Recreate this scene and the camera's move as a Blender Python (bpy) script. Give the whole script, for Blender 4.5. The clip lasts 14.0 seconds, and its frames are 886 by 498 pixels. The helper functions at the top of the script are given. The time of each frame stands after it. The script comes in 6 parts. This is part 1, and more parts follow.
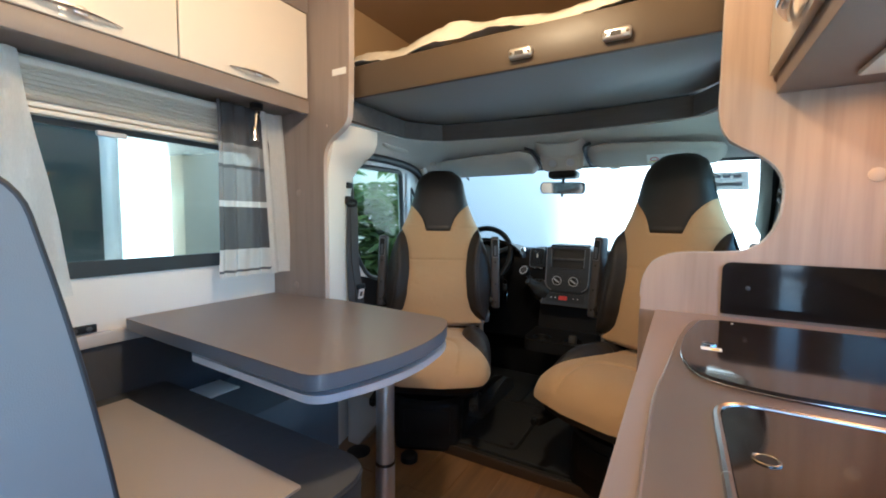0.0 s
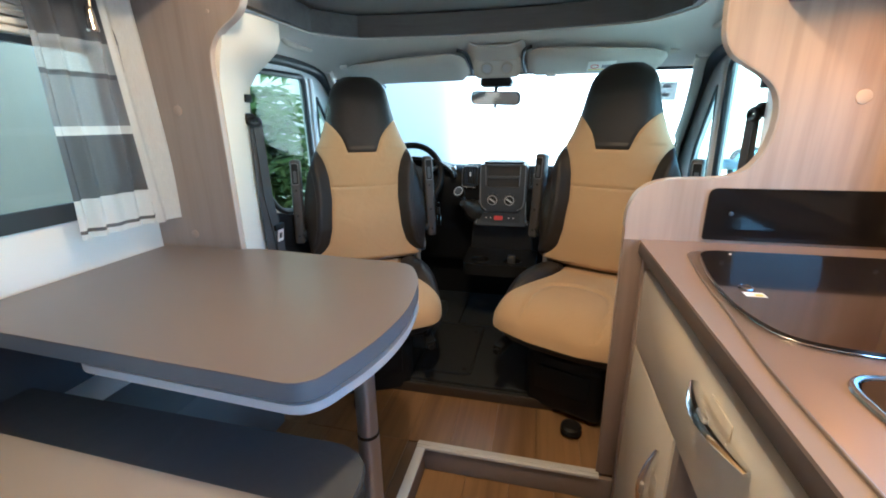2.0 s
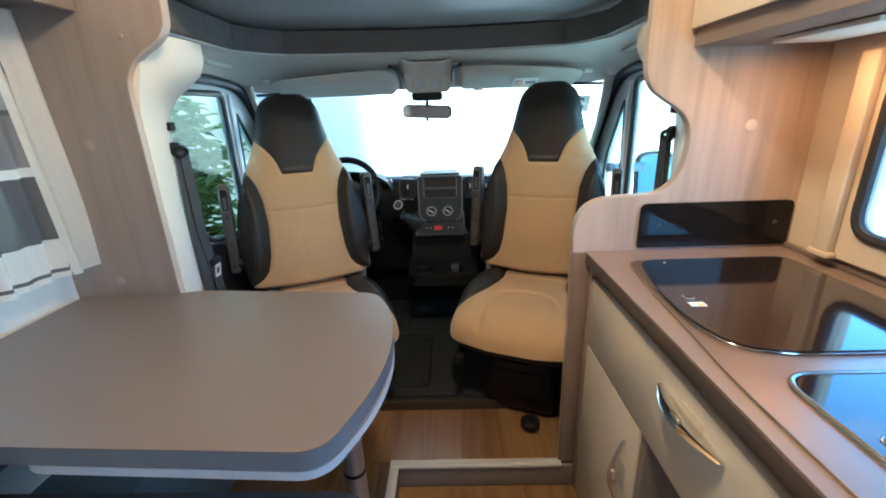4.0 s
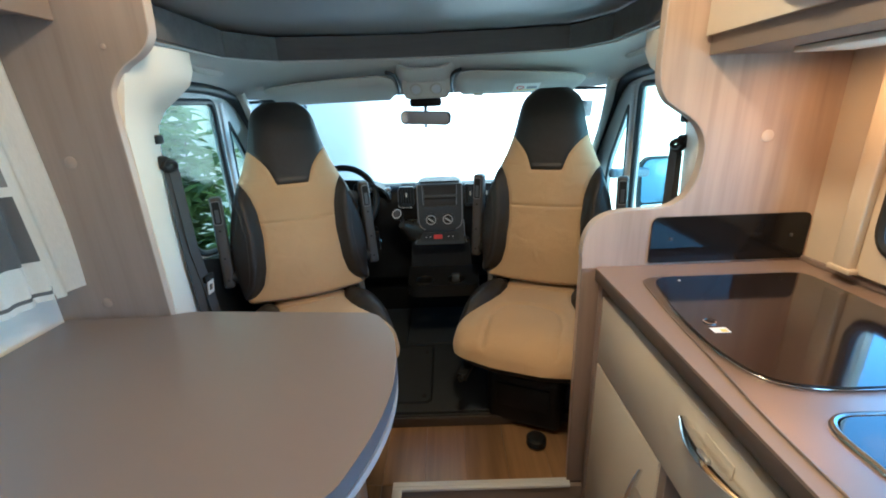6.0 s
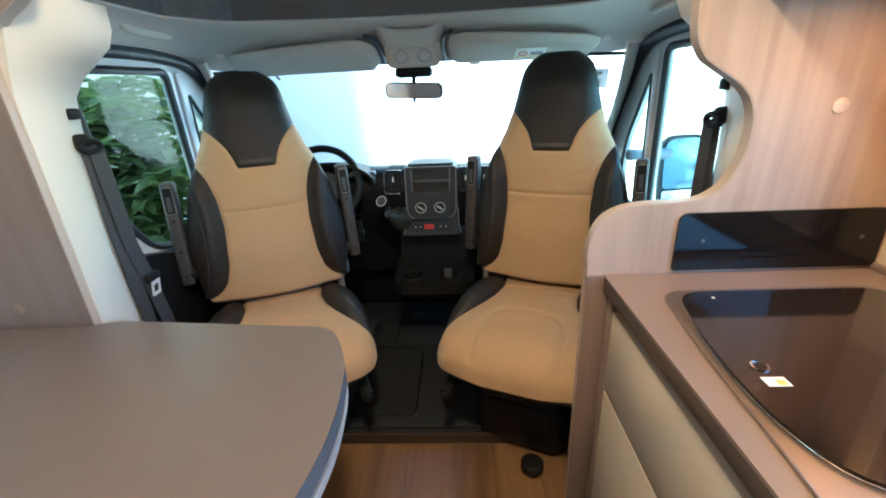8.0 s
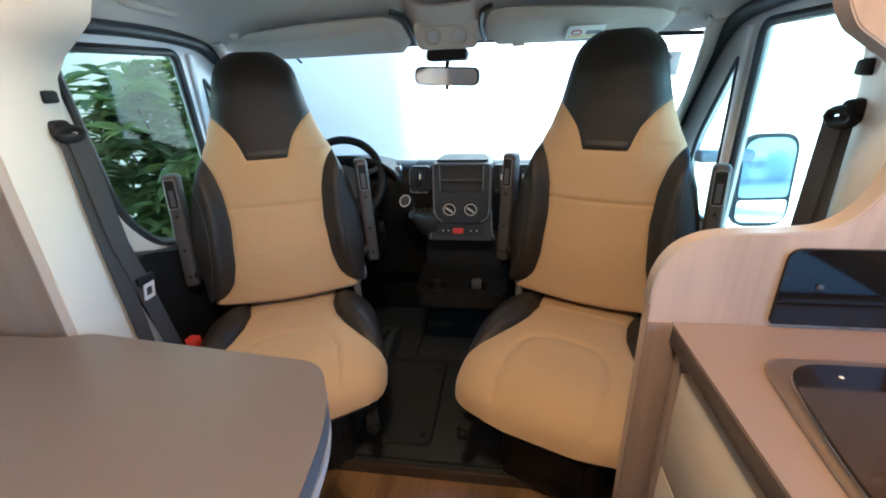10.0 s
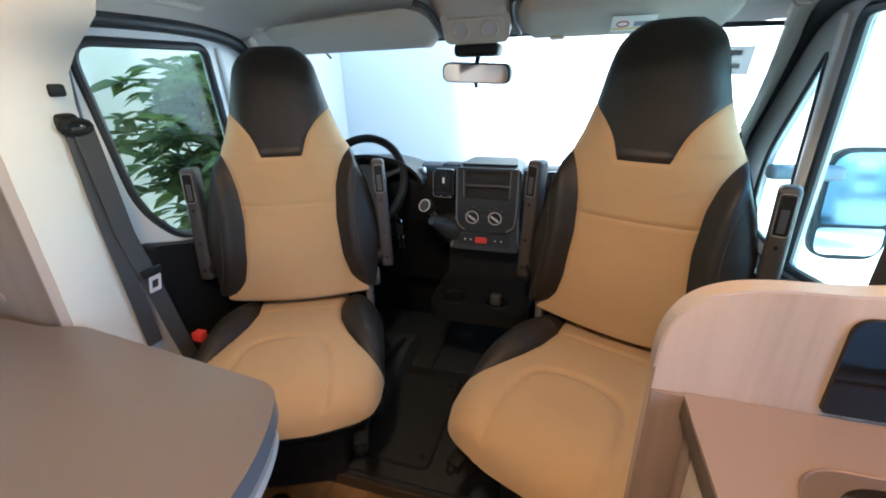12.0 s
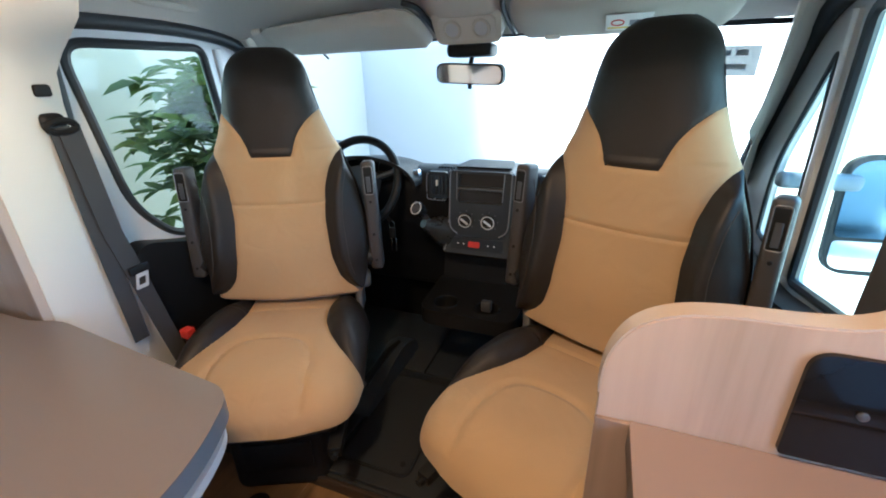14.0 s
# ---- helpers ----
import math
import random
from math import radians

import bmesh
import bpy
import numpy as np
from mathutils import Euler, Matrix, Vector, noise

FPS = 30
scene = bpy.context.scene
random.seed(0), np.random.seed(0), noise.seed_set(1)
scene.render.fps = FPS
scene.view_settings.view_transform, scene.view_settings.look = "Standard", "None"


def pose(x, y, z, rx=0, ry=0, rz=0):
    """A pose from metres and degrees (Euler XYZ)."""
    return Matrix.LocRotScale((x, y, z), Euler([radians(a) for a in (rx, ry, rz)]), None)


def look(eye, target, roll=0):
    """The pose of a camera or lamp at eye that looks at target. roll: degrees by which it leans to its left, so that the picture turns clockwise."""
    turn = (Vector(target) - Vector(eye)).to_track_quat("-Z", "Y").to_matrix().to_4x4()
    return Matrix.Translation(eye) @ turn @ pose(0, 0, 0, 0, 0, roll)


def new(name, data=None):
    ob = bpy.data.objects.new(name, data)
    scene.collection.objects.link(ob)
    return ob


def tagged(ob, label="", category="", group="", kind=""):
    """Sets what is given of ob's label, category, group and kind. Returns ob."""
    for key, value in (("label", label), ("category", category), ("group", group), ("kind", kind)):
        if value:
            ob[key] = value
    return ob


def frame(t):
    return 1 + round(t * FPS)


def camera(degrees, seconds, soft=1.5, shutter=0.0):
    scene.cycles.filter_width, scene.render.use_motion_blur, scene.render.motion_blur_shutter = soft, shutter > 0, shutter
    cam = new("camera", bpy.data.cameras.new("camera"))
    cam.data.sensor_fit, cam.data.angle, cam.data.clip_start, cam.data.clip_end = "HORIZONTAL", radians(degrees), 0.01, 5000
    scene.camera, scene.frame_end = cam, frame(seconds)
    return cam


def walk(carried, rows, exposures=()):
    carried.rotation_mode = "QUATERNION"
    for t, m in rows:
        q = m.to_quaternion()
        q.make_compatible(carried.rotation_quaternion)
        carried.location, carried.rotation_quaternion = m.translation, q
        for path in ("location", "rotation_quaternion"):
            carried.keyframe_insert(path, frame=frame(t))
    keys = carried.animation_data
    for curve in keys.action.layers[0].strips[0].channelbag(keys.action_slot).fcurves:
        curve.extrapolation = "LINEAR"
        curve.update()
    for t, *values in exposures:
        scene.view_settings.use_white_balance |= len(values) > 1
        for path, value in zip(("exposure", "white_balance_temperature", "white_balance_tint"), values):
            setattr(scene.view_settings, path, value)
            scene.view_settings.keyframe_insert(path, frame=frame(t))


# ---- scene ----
cam = camera(94.2, 14.0, soft=1.9)
PATH = [
    (0, (-0.01, -0.029, 1.003), (-1.007, 1.699, 0.86), 0.5),
    (0.5, (-0.095, -0.006, 1.029), (-0.889, 1.81, 0.76), -0.0),
    (1, (-0.166, 0.05, 1.013), (-0.827, 1.887, 0.579), -0.2),
    (1.5, (-0.227, 0.081, 1.036), (-0.829, 1.909, 0.491), -0.8),
    (2, (-0.314, 0.073, 1.067), (-0.763, 1.93, 0.476), -0.8),
    (2.5, (-0.367, 0.065, 1.089), (-0.653, 1.95, 0.484), -1.1),
    (3, (-0.4, 0.058, 1.108), (-0.561, 1.952, 0.486), -1.4),
    (3.2, (-0.411, 0.053, 1.121), (-0.533, 1.947, 0.489), -1.5),
    (5.5, (-0.469, 0.096, 1.201), (-0.485, 1.993, 0.568), -2.2),
    (6, (-0.466, 0.122, 1.198), (-0.491, 2.017, 0.561), -2.4),
    (6.5, (-0.447, 0.163, 1.194), (-0.481, 2.056, 0.549), -2.5),
    (7, (-0.429, 0.228, 1.189), (-0.459, 2.117, 0.53), -2.6),
    (7.5, (-0.402, 0.288, 1.182), (-0.441, 2.167, 0.499), -2.6),
    (8, (-0.37, 0.349, 1.166), (-0.465, 2.212, 0.446), -2.7),
    (10.5, (-0.323, 0.603, 1.15), (-0.678, 2.42, 0.394), -2.0),
    (11, (-0.284, 0.648, 1.146), (-0.727, 2.446, 0.391), -1.9),
    (11.5, (-0.256, 0.678, 1.148), (-0.759, 2.458, 0.387), -1.6),
    (12, (-0.226, 0.695, 1.153), (-0.783, 2.458, 0.391), -1.5),
    (12.5, (-0.184, 0.707, 1.148), (-0.788, 2.458, 0.392), -1.6),
    (13, (-0.168, 0.719, 1.152), (-0.793, 2.461, 0.394), -1.5),
    (13.5, (-0.151, 0.737, 1.153), (-0.796, 2.471, 0.394), -1.4),
    (14, (-0.128, 0.759, 1.152), (-0.794, 2.486, 0.394), -1.4),
]

walk(cam, [(t, look(eye, target, roll)) for t, eye, target, roll in PATH],
     exposures=((0.0, 3.48, 4620, -4), (1.0, 3.70, 4590, -5), (2.5, 3.88, 4470, -8), (5.5, 3.66, 4320, -11), (7.0, 3.73, 4350, -12), (8.2, 3.84, 4480, -8), (11.0, 3.82, 4720, -1), (14.0, 3.81, 4780, 0)))

# ---- world, sun and lamps ----
SUN_AZ, SUN_EL = 206.0, 40.0          # compass bearing from +y towards +x, elevation
world = bpy.data.worlds.new("sky")
scene.world = world
world.use_nodes = True
wn = world.node_tree.nodes
sky = wn.new("ShaderNodeTexSky")
sky.sky_type, sky.sun_disc = "NISHITA", False
sky.sun_elevation, sky.sun_rotation = radians(SUN_EL), radians(SUN_AZ)
wn["Background"].inputs["Strength"].default_value = 0.15
world.node_tree.links.new(sky.outputs["Color"], wn["Background"].inputs["Color"])
sun_data = bpy.data.lights.new("sun", "SUN")
sun_data.energy, sun_data.angle, sun_data.color = 5.0, radians(11.0), (1.0, 0.95, 0.87)
sun = new("sun", sun_data)
sd = Vector((math.sin(radians(SUN_AZ)) * math.cos(radians(SUN_EL)), math.cos(radians(SUN_AZ)) * math.cos(radians(SUN_EL)), math.sin(radians(SUN_EL))))
sun.matrix_world = look(sd * 30, (0, 0, 0))


def area_lamp(name, m, sx, sy, watts, colour):
    data = bpy.data.lights.new(name, "AREA")
    data.shape, data.size, data.size_y, data.energy, data.color = "RECTANGLE", sx, sy, watts, colour
    ob = new(name, data)
    ob.matrix_world = m
    return ob


WARM = (1.0, 0.60, 0.29)


# ---- materials ----
def nodes_of(name):
    m = bpy.data.materials.new(name)
    m.use_nodes = True
    return m, m.node_tree.nodes, m.node_tree.links


def surface(name, colour, rough=0.5, metal=0.0, vary=0.12, scale=6.0, bump=0.05, grain=300.0, stretch=(1, 1, 1), coat=0.0, sheen=0.0, dark=None, speck=0.0, pucker=0.0):
    """A base colour with cloudy variation at one scale and fine grain at another."""
    m, n, l = nodes_of(name)
    b = n["Principled BSDF"]
    tc, mp = n.new("ShaderNodeTexCoord"), n.new("ShaderNodeMapping")
    mp.inputs["Scale"].default_value = stretch
    l.new(tc.outputs["Object"], mp.inputs["Vector"])
    big, fine = n.new("ShaderNodeTexNoise"), n.new("ShaderNodeTexNoise")
    big.inputs["Scale"].default_value, big.inputs["Detail"].default_value = scale, 5
    fine.inputs["Scale"].default_value, fine.inputs["Detail"].default_value = grain, 3
    for t in (big, fine):
        l.new(mp.outputs["Vector"], t.inputs["Vector"])
    ramp = n.new("ShaderNodeMix")
    ramp.data_type = "RGBA"
    lo = dark or [c * (1 - vary) for c in colour]
    hi = [min(1, c * (1 + vary * 0.6)) for c in colour]
    ramp.inputs["A"].default_value, ramp.inputs["B"].default_value = (*lo, 1), (*hi, 1)
    add = n.new("ShaderNodeMath")
    add.operation = "MULTIPLY_ADD"
    l.new(fine.outputs["Fac"], add.inputs[0])
    add.inputs[1].default_value = 0.35 + speck
    l.new(big.outputs["Fac"], add.inputs[2])
    sub = n.new("ShaderNodeMath")
    sub.operation, sub.use_clamp = "SUBTRACT", True
    l.new(add.outputs[0], sub.inputs[0])
    sub.inputs[1].default_value = 0.18 + speck / 2
    l.new(sub.outputs[0], ramp.inputs["Factor"])
    l.new(ramp.outputs["Result"], b.inputs["Base Color"])
    rr = n.new("ShaderNodeMapRange")
    rr.inputs["To Min"].default_value, rr.inputs["To Max"].default_value = max(0.02, rough - 0.06), min(1, rough + 0.08)
    l.new(big.outputs["Fac"], rr.inputs["Value"])
    l.new(rr.outputs["Result"], b.inputs["Roughness"])
    b.inputs["Metallic"].default_value = metal
    b.inputs["Coat Weight"].default_value = coat
    b.inputs["Sheen Weight"].default_value = sheen
    if bump:
        bp = n.new("ShaderNodeBump")
        bp.inputs["Strength"].default_value, bp.inputs["Distance"].default_value = bump, 0.002
        l.new(fine.outputs["Fac"], bp.inputs["Height"])
        l.new(bp.outputs["Normal"], b.inputs["Normal"])
        if pucker:
            soft_n, bq = n.new("ShaderNodeTexNoise"), n.new("ShaderNodeBump")
            soft_n.inputs["Scale"].default_value, soft_n.inputs["Detail"].default_value, soft_n.inputs["Distortion"].default_value = 11.0, 2.5, 0.8
            l.new(mp.outputs["Vector"], soft_n.inputs["Vector"])
            bq.inputs["Strength"].default_value, bq.inputs["Distance"].default_value = pucker, 0.02
            l.new(soft_n.outputs["Fac"], bq.inputs["Height"])
            l.new(bq.outputs["Normal"], bp.inputs["Normal"])
    return m


def wood(name, light, dark, axis="z", size=1.0, rough=0.45, per_object=0.0):
    """Long, soft grain along one axis, with broad cathedral bands."""
    m, n, l = nodes_of(name)
    b = n["Principled BSDF"]
    tc, mp = n.new("ShaderNodeTexCoord"), n.new("ShaderNodeMapping")
    k = {"x": (0.7, 14, 14), "y": (14, 0.7, 14), "z": (14, 14, 0.7)}[axis]
    mp.inputs["Scale"].default_value = [v * size for v in k]
    l.new(tc.outputs["Object"], mp.inputs["Vector"])
    info = n.new("ShaderNodeObjectInfo")
    off = n.new("ShaderNodeVectorMath")
    off.operation = "ADD"
    shift = n.new("ShaderNodeVectorMath")
    shift.operation = "SCALE"
    shift.inputs[0].default_value = (7, 11, 5)
    l.new(info.outputs["Random"], shift.inputs["Scale"])
    l.new(mp.outputs["Vector"], off.inputs[0])
    l.new(shift.outputs["Vector"], off.inputs[1])
    bands, fine = n.new("ShaderNodeTexNoise"), n.new("ShaderNodeTexNoise")
    bands.inputs["Scale"].default_value, bands.inputs["Detail"].default_value, bands.inputs["Distortion"].default_value = 1.1, 4, 0.8
    fine.inputs["Scale"].default_value, fine.inputs["Detail"].default_value = 7, 6
    for t in (bands, fine):
        l.new(off.outputs["Vector"], t.inputs["Vector"])
    ramp = n.new("ShaderNodeValToRGB")
    ramp.color_ramp.elements[0].position, ramp.color_ramp.elements[1].position = 0.30, 0.68
    ramp.color_ramp.elements[0].color, ramp.color_ramp.elements[1].color = (*dark, 1), (*light, 1)
    mid = ramp.color_ramp.elements.new(0.5)
    mid.color = (*[(a * 0.65 + c * 0.35) for a, c in zip(light, dark)], 1)
    mixv = n.new("ShaderNodeMix")
    mixv.inputs["Factor"].default_value = 0.35
    l.new(bands.outputs["Fac"], mixv.inputs["A"])
    l.new(fine.outputs["Fac"], mixv.inputs["B"])
    l.new(mixv.outputs["Result"], ramp.inputs["Fac"])
    hsv = n.new("ShaderNodeHueSaturation")
    val = n.new("ShaderNodeMapRange")
    val.inputs["To Min"].default_value, val.inputs["To Max"].default_value = 1 - per_object, 1 + per_object
    l.new(info.outputs["Random"], val.inputs["Value"])
    l.new(val.outputs["Result"], hsv.inputs["Value"])
    l.new(ramp.outputs["Color"], hsv.inputs["Color"])
    l.new(hsv.outputs["Color"], b.inputs["Base Color"])
    b.inputs["Roughness"].default_value = rough
    bp = n.new("ShaderNodeBump")
    bp.inputs["Strength"].default_value, bp.inputs["Distance"].default_value = 0.08, 0.001
    l.new(fine.outputs["Fac"], bp.inputs["Height"])
    l.new(bp.outputs["Normal"], b.inputs["Normal"])
    return m


def pane_glass(name, tint):
    """Thin clear pane: straight-through light with a Fresnel gloss."""
    m, n, l = nodes_of(name)
    n.remove(n["Principled BSDF"])
    tr, gl, mx, lw, pw, fr = (n.new(k) for k in ("ShaderNodeBsdfTransparent", "ShaderNodeBsdfGlossy", "ShaderNodeMixShader", "ShaderNodeLayerWeight", "ShaderNodeMath", "ShaderNodeMath"))
    lw.inputs["Blend"].default_value = 0.5
    pw.operation, pw.inputs[1].default_value = "POWER", 5.0
    l.new(lw.outputs["Facing"], pw.inputs[0])
    fr.operation, fr.inputs[1].default_value, fr.inputs[2].default_value = "MULTIPLY_ADD", 0.9, 0.02
    l.new(pw.outputs[0], fr.inputs[0])
    tr.inputs["Color"].default_value = (*tint, 1)
    gl.inputs["Roughness"].default_value = 0.02
    l.new(fr.outputs[0], mx.inputs[0])
    l.new(tr.outputs[0], mx.inputs[1])
    l.new(gl.outputs[0], mx.inputs[2])
    l.new(mx.outputs[0], n["Material Output"].inputs["Surface"])
    return m


def leafy(name, colour, rough, share=0.4, **kw):
    """A leaf surface that also lets light through from behind."""
    m = surface(name, colour, rough, **kw)
    n, l = m.node_tree.nodes, m.node_tree.links
    tl, mx = n.new("ShaderNodeBsdfTranslucent"), n.new("ShaderNodeMixShader")
    tl.inputs["Color"].default_value = (colour[0] * 1.5, colour[1] * 1.6, colour[2], 1)
    mx.inputs[0].default_value = share
    l.new(n["Principled BSDF"].outputs[0], mx.inputs[1])
    l.new(tl.outputs[0], mx.inputs[2])
    l.new(mx.outputs[0], n["Material Output"].inputs["Surface"])
    return m


def sheer(name, colour, clear):
    m, n, l = nodes_of(name)
    n.remove(n["Principled BSDF"])
    tr, di, tl, mx, m2 = (n.new(k) for k in ("ShaderNodeBsdfTransparent", "ShaderNodeBsdfDiffuse", "ShaderNodeBsdfTranslucent", "ShaderNodeMixShader", "ShaderNodeMixShader"))
    di.inputs["Color"].default_value = tl.inputs["Color"].default_value = (*colour, 1)
    m2.inputs[0].default_value = 0.45
    l.new(di.outputs[0], m2.inputs[1])
    l.new(tl.outputs[0], m2.inputs[2])
    weave = n.new("ShaderNodeTexNoise")
    weave.inputs["Scale"].default_value = 40
    rng = n.new("ShaderNodeMapRange")
    rng.inputs["To Min"].default_value, rng.inputs["To Max"].default_value = max(0, clear - 0.1), min(1, clear + 0.1)
    l.new(weave.outputs["Fac"], rng.inputs["Value"])
    l.new(rng.outputs["Result"], mx.inputs[0])
    l.new(m2.outputs[0], mx.inputs[1])
    l.new(tr.outputs[0], mx.inputs[2])
    l.new(mx.outputs[0], n["Material Output"].inputs["Surface"])
    return m


def lamp_glow(name, colour, strength):
    m, n, l = nodes_of(name)
    b = n["Principled BSDF"]
    b.inputs["Emission Color"].default_value, b.inputs["Emission Strength"].default_value = (*colour, 1), strength
    return m


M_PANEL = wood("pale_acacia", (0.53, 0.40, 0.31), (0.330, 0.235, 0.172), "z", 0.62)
# Pale acacia again, greyer and darker: the left partition's shade in the colour.
M_PANEL_SHADED = wood("shaded_acacia", (0.30, 0.24, 0.208), (0.205, 0.162, 0.14), "z", 0.7)
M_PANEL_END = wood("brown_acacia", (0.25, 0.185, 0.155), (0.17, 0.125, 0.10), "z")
M_EDGE = surface("pale_edge_band", (0.46, 0.39, 0.34), 0.4)
M_FLOOR = wood("oak_vinyl", (0.29, 0.170, 0.072), (0.095, 0.054, 0.024), "y", 0.42, 0.33, 0.05)
M_FLOOR_BACK = surface("floor_underlay", (0.12, 0.08, 0.05), 0.7)
M_TABLE = surface("taupe_laminate", (0.165, 0.139, 0.132), 0.33, vary=0.06, scale=2.5, bump=0.03, grain=700)
M_TABLE_EDGE = surface("grey_table_edge", (0.145, 0.155, 0.178), 0.3, vary=0.05, bump=0.0)
M_ALU = surface("satin_aluminium", (0.62, 0.62, 0.63), 0.3, 0.9, vary=0.06, scale=20, bump=0.03)
M_RAIL = surface("light_grey_rail", (0.55, 0.55, 0.57), 0.38, vary=0.05)
M_WORKTOP = surface("mushroom_laminate", (0.245, 0.185, 0.16), 0.36, vary=0.07, scale=3, bump=0.03, grain=800)
M_WORKEDGE = surface("dark_worktop_edge", (0.085, 0.065, 0.055), 0.45)
M_FRONT = surface("cream_gloss_front", (0.66, 0.585, 0.48), 0.22, vary=0.03, scale=2, bump=0.0, coat=0.3)
M_CARCASS = surface("taupe_carcass", (0.22, 0.175, 0.15), 0.5)
M_DARKIN = surface("dark_recess", (0.05, 0.045, 0.04), 0.7)
M_CHROME = surface("chrome", (0.75, 0.75, 0.76), 0.09, 1.0, vary=0.03, bump=0.0)
# Plain steel; the warm light it reflects is put into the colour.
M_DECK = surface("warm_reflecting_steel", (0.30, 0.24, 0.21), 0.34, 0.7, vary=0.06, scale=10, bump=0.03)
M_STEEL = surface("brushed_steel", (0.42, 0.40, 0.38), 0.24, 1.0, vary=0.08, scale=12, bump=0.05, stretch=(1, 12, 1))
# The bowl's brown reflections are part of this steel's colour.
M_BOWL = surface("brown_reflecting_steel", (0.40, 0.35, 0.31), 0.16, 1.0, vary=0.1, scale=8, bump=0.03)
M_BLACKGLASS = surface("black_glass", (0.010, 0.009, 0.009), 0.04, vary=0.05, bump=0.0)
M_BLACKGLASS.node_tree.nodes["Principled BSDF"].inputs["Specular IOR Level"].default_value = 0.28
M_BROWNGLASS = surface("smoked_brown_glass", (0.016, 0.011, 0.009), 0.06, vary=0.05, bump=0.0, coat=0.35)
M_BEIGE = surface("beige_upholstery", (0.445, 0.30, 0.155), 0.78, vary=0.08, scale=5, bump=0.25, grain=900, sheen=0.15, pucker=0.22)
M_BROWN = surface("dark_brown_leatherette", (0.020, 0.0165, 0.0148), 0.50, vary=0.12, scale=8, bump=0.25, grain=500, pucker=0.15)
M_STITCH = surface("stitching", (0.06, 0.048, 0.04), 0.8)
M_PIPING = surface("dark_piping", (0.02, 0.02, 0.025), 0.5)
M_BLACK = surface("black_plastic", (0.0095, 0.010, 0.011), 0.5, vary=0.15, bump=0.2, grain=600)
M_BROWN.node_tree.nodes["Principled BSDF"].inputs["Specular IOR Level"].default_value = 0.4
M_BLACK.node_tree.nodes["Principled BSDF"].inputs["Specular IOR Level"].default_value = 0.25
# Charcoal lifted towards blue, which stands in for haze from the windscreen.
M_DASH = surface("hazed_charcoal_plastic", (0.036, 0.044, 0.054), 0.5, vary=0.12, scale=10, bump=0.3, grain=450)
M_SILVER = surface("silver_paint", (0.62, 0.63, 0.64), 0.35, 0.2, vary=0.04)
M_BOOT = surface("gear_boot_leather", (0.035, 0.037, 0.040), 0.28, vary=0.3, scale=30, bump=0.6, grain=60)
M_TRIMLINE = surface("pale_trim_line", (0.22, 0.23, 0.25), 0.3, 0.3, vary=0.05)
M_SLOT = surface("deep_black_plastic", (0.006, 0.006, 0.007), 0.4, vary=0.1)
# Black fascia with the same bluish haze in its colour.
M_STACK = surface("hazed_black_fascia", (0.019, 0.025, 0.033), 0.35, vary=0.1)
M_DASH_TRIM = surface("grey_dash_trim", (0.065, 0.068, 0.074), 0.33, vary=0.08)
M_HINGE = surface("grey_hinge_plastic", (0.15, 0.15, 0.155), 0.35, vary=0.08)
M_ARM = surface("grey_brown_plastic", (0.048, 0.043, 0.041), 0.5, vary=0.1, bump=0.2, grain=700)
M_RUBBER = surface("black_rubber_mat", (0.016, 0.019, 0.022), 0.7, vary=0.2, scale=14, bump=0.4, grain=250)
M_THRESH = surface("dark_brown_edge_strip", (0.045, 0.030, 0.020), 0.45)
M_STRIP = sheer("backlit_paper", (0.15, 0.17, 0.17), 0.02)
M_SEAL = surface("rubber_seal", (0.026, 0.029, 0.033), 0.45)
M_BELT = surface("seat_belt_webbing", (0.045, 0.045, 0.046), 0.7, bump=0.3, grain=900)
M_RED = surface("red_plastic", (0.55, 0.04, 0.03), 0.4, vary=0.05)
M_LINER = surface("warm_grey_headliner", (0.60, 0.57, 0.52), 0.85, vary=0.05, scale=5, bump=0.15, grain=900)
M_VISOR = surface("grey_sun_visor", (0.56, 0.525, 0.465), 0.8, vary=0.05, bump=0.15, grain=900)
M_WHITE = surface("white_trim", (0.70, 0.66, 0.585), 0.45, vary=0.04, scale=4, bump=0.05)
M_DOORWHITE = surface("white_painted_steel", (0.72, 0.73, 0.74), 0.3, vary=0.03, bump=0.0, coat=0.4)
M_WALL = surface("white_wall_board", (0.78, 0.77, 0.74), 0.55, vary=0.04, scale=3, bump=0.05)
M_WALLWARM = surface("cream_wall_board", (0.66, 0.56, 0.43), 0.55, vary=0.05, scale=3, bump=0.05)
M_GREY = wood("dark_grey_woodgrain", (0.115, 0.105, 0.098), (0.075, 0.068, 0.064), "x", 1.0, 0.5)
M_BEDWOOD = surface("brown_bed_fascia", (0.080, 0.055, 0.031), 0.45, vary=0.1, scale=4)
M_BEDUNDER = surface("pale_grey_bed_board", (0.27, 0.275, 0.28), 0.38, vary=0.04, scale=2)
M_MATTRESS = surface("ivory_mattress", (0.62, 0.54, 0.42), 0.8)
M_CEIL = surface("tan_ceiling_fabric", (0.40, 0.265, 0.125), 0.8, vary=0.08)
M_BENCH = surface("slate_grey_upholstery", (0.062, 0.067, 0.078), 0.7, vary=0.1, scale=6, bump=0.3, grain=700, pucker=0.2)
M_BENCHBACK = surface("grey_upholstery", (0.20, 0.205, 0.22), 0.75, vary=0.08, scale=6, bump=0.3, grain=700)
M_BOARD = surface("beige_seat_fabric", (0.36, 0.31, 0.27), 0.8, vary=0.06, scale=5, bump=0.2, grain=800)
M_CURTAIN = sheer("white_voile", (0.88, 0.87, 0.85), 0.22)
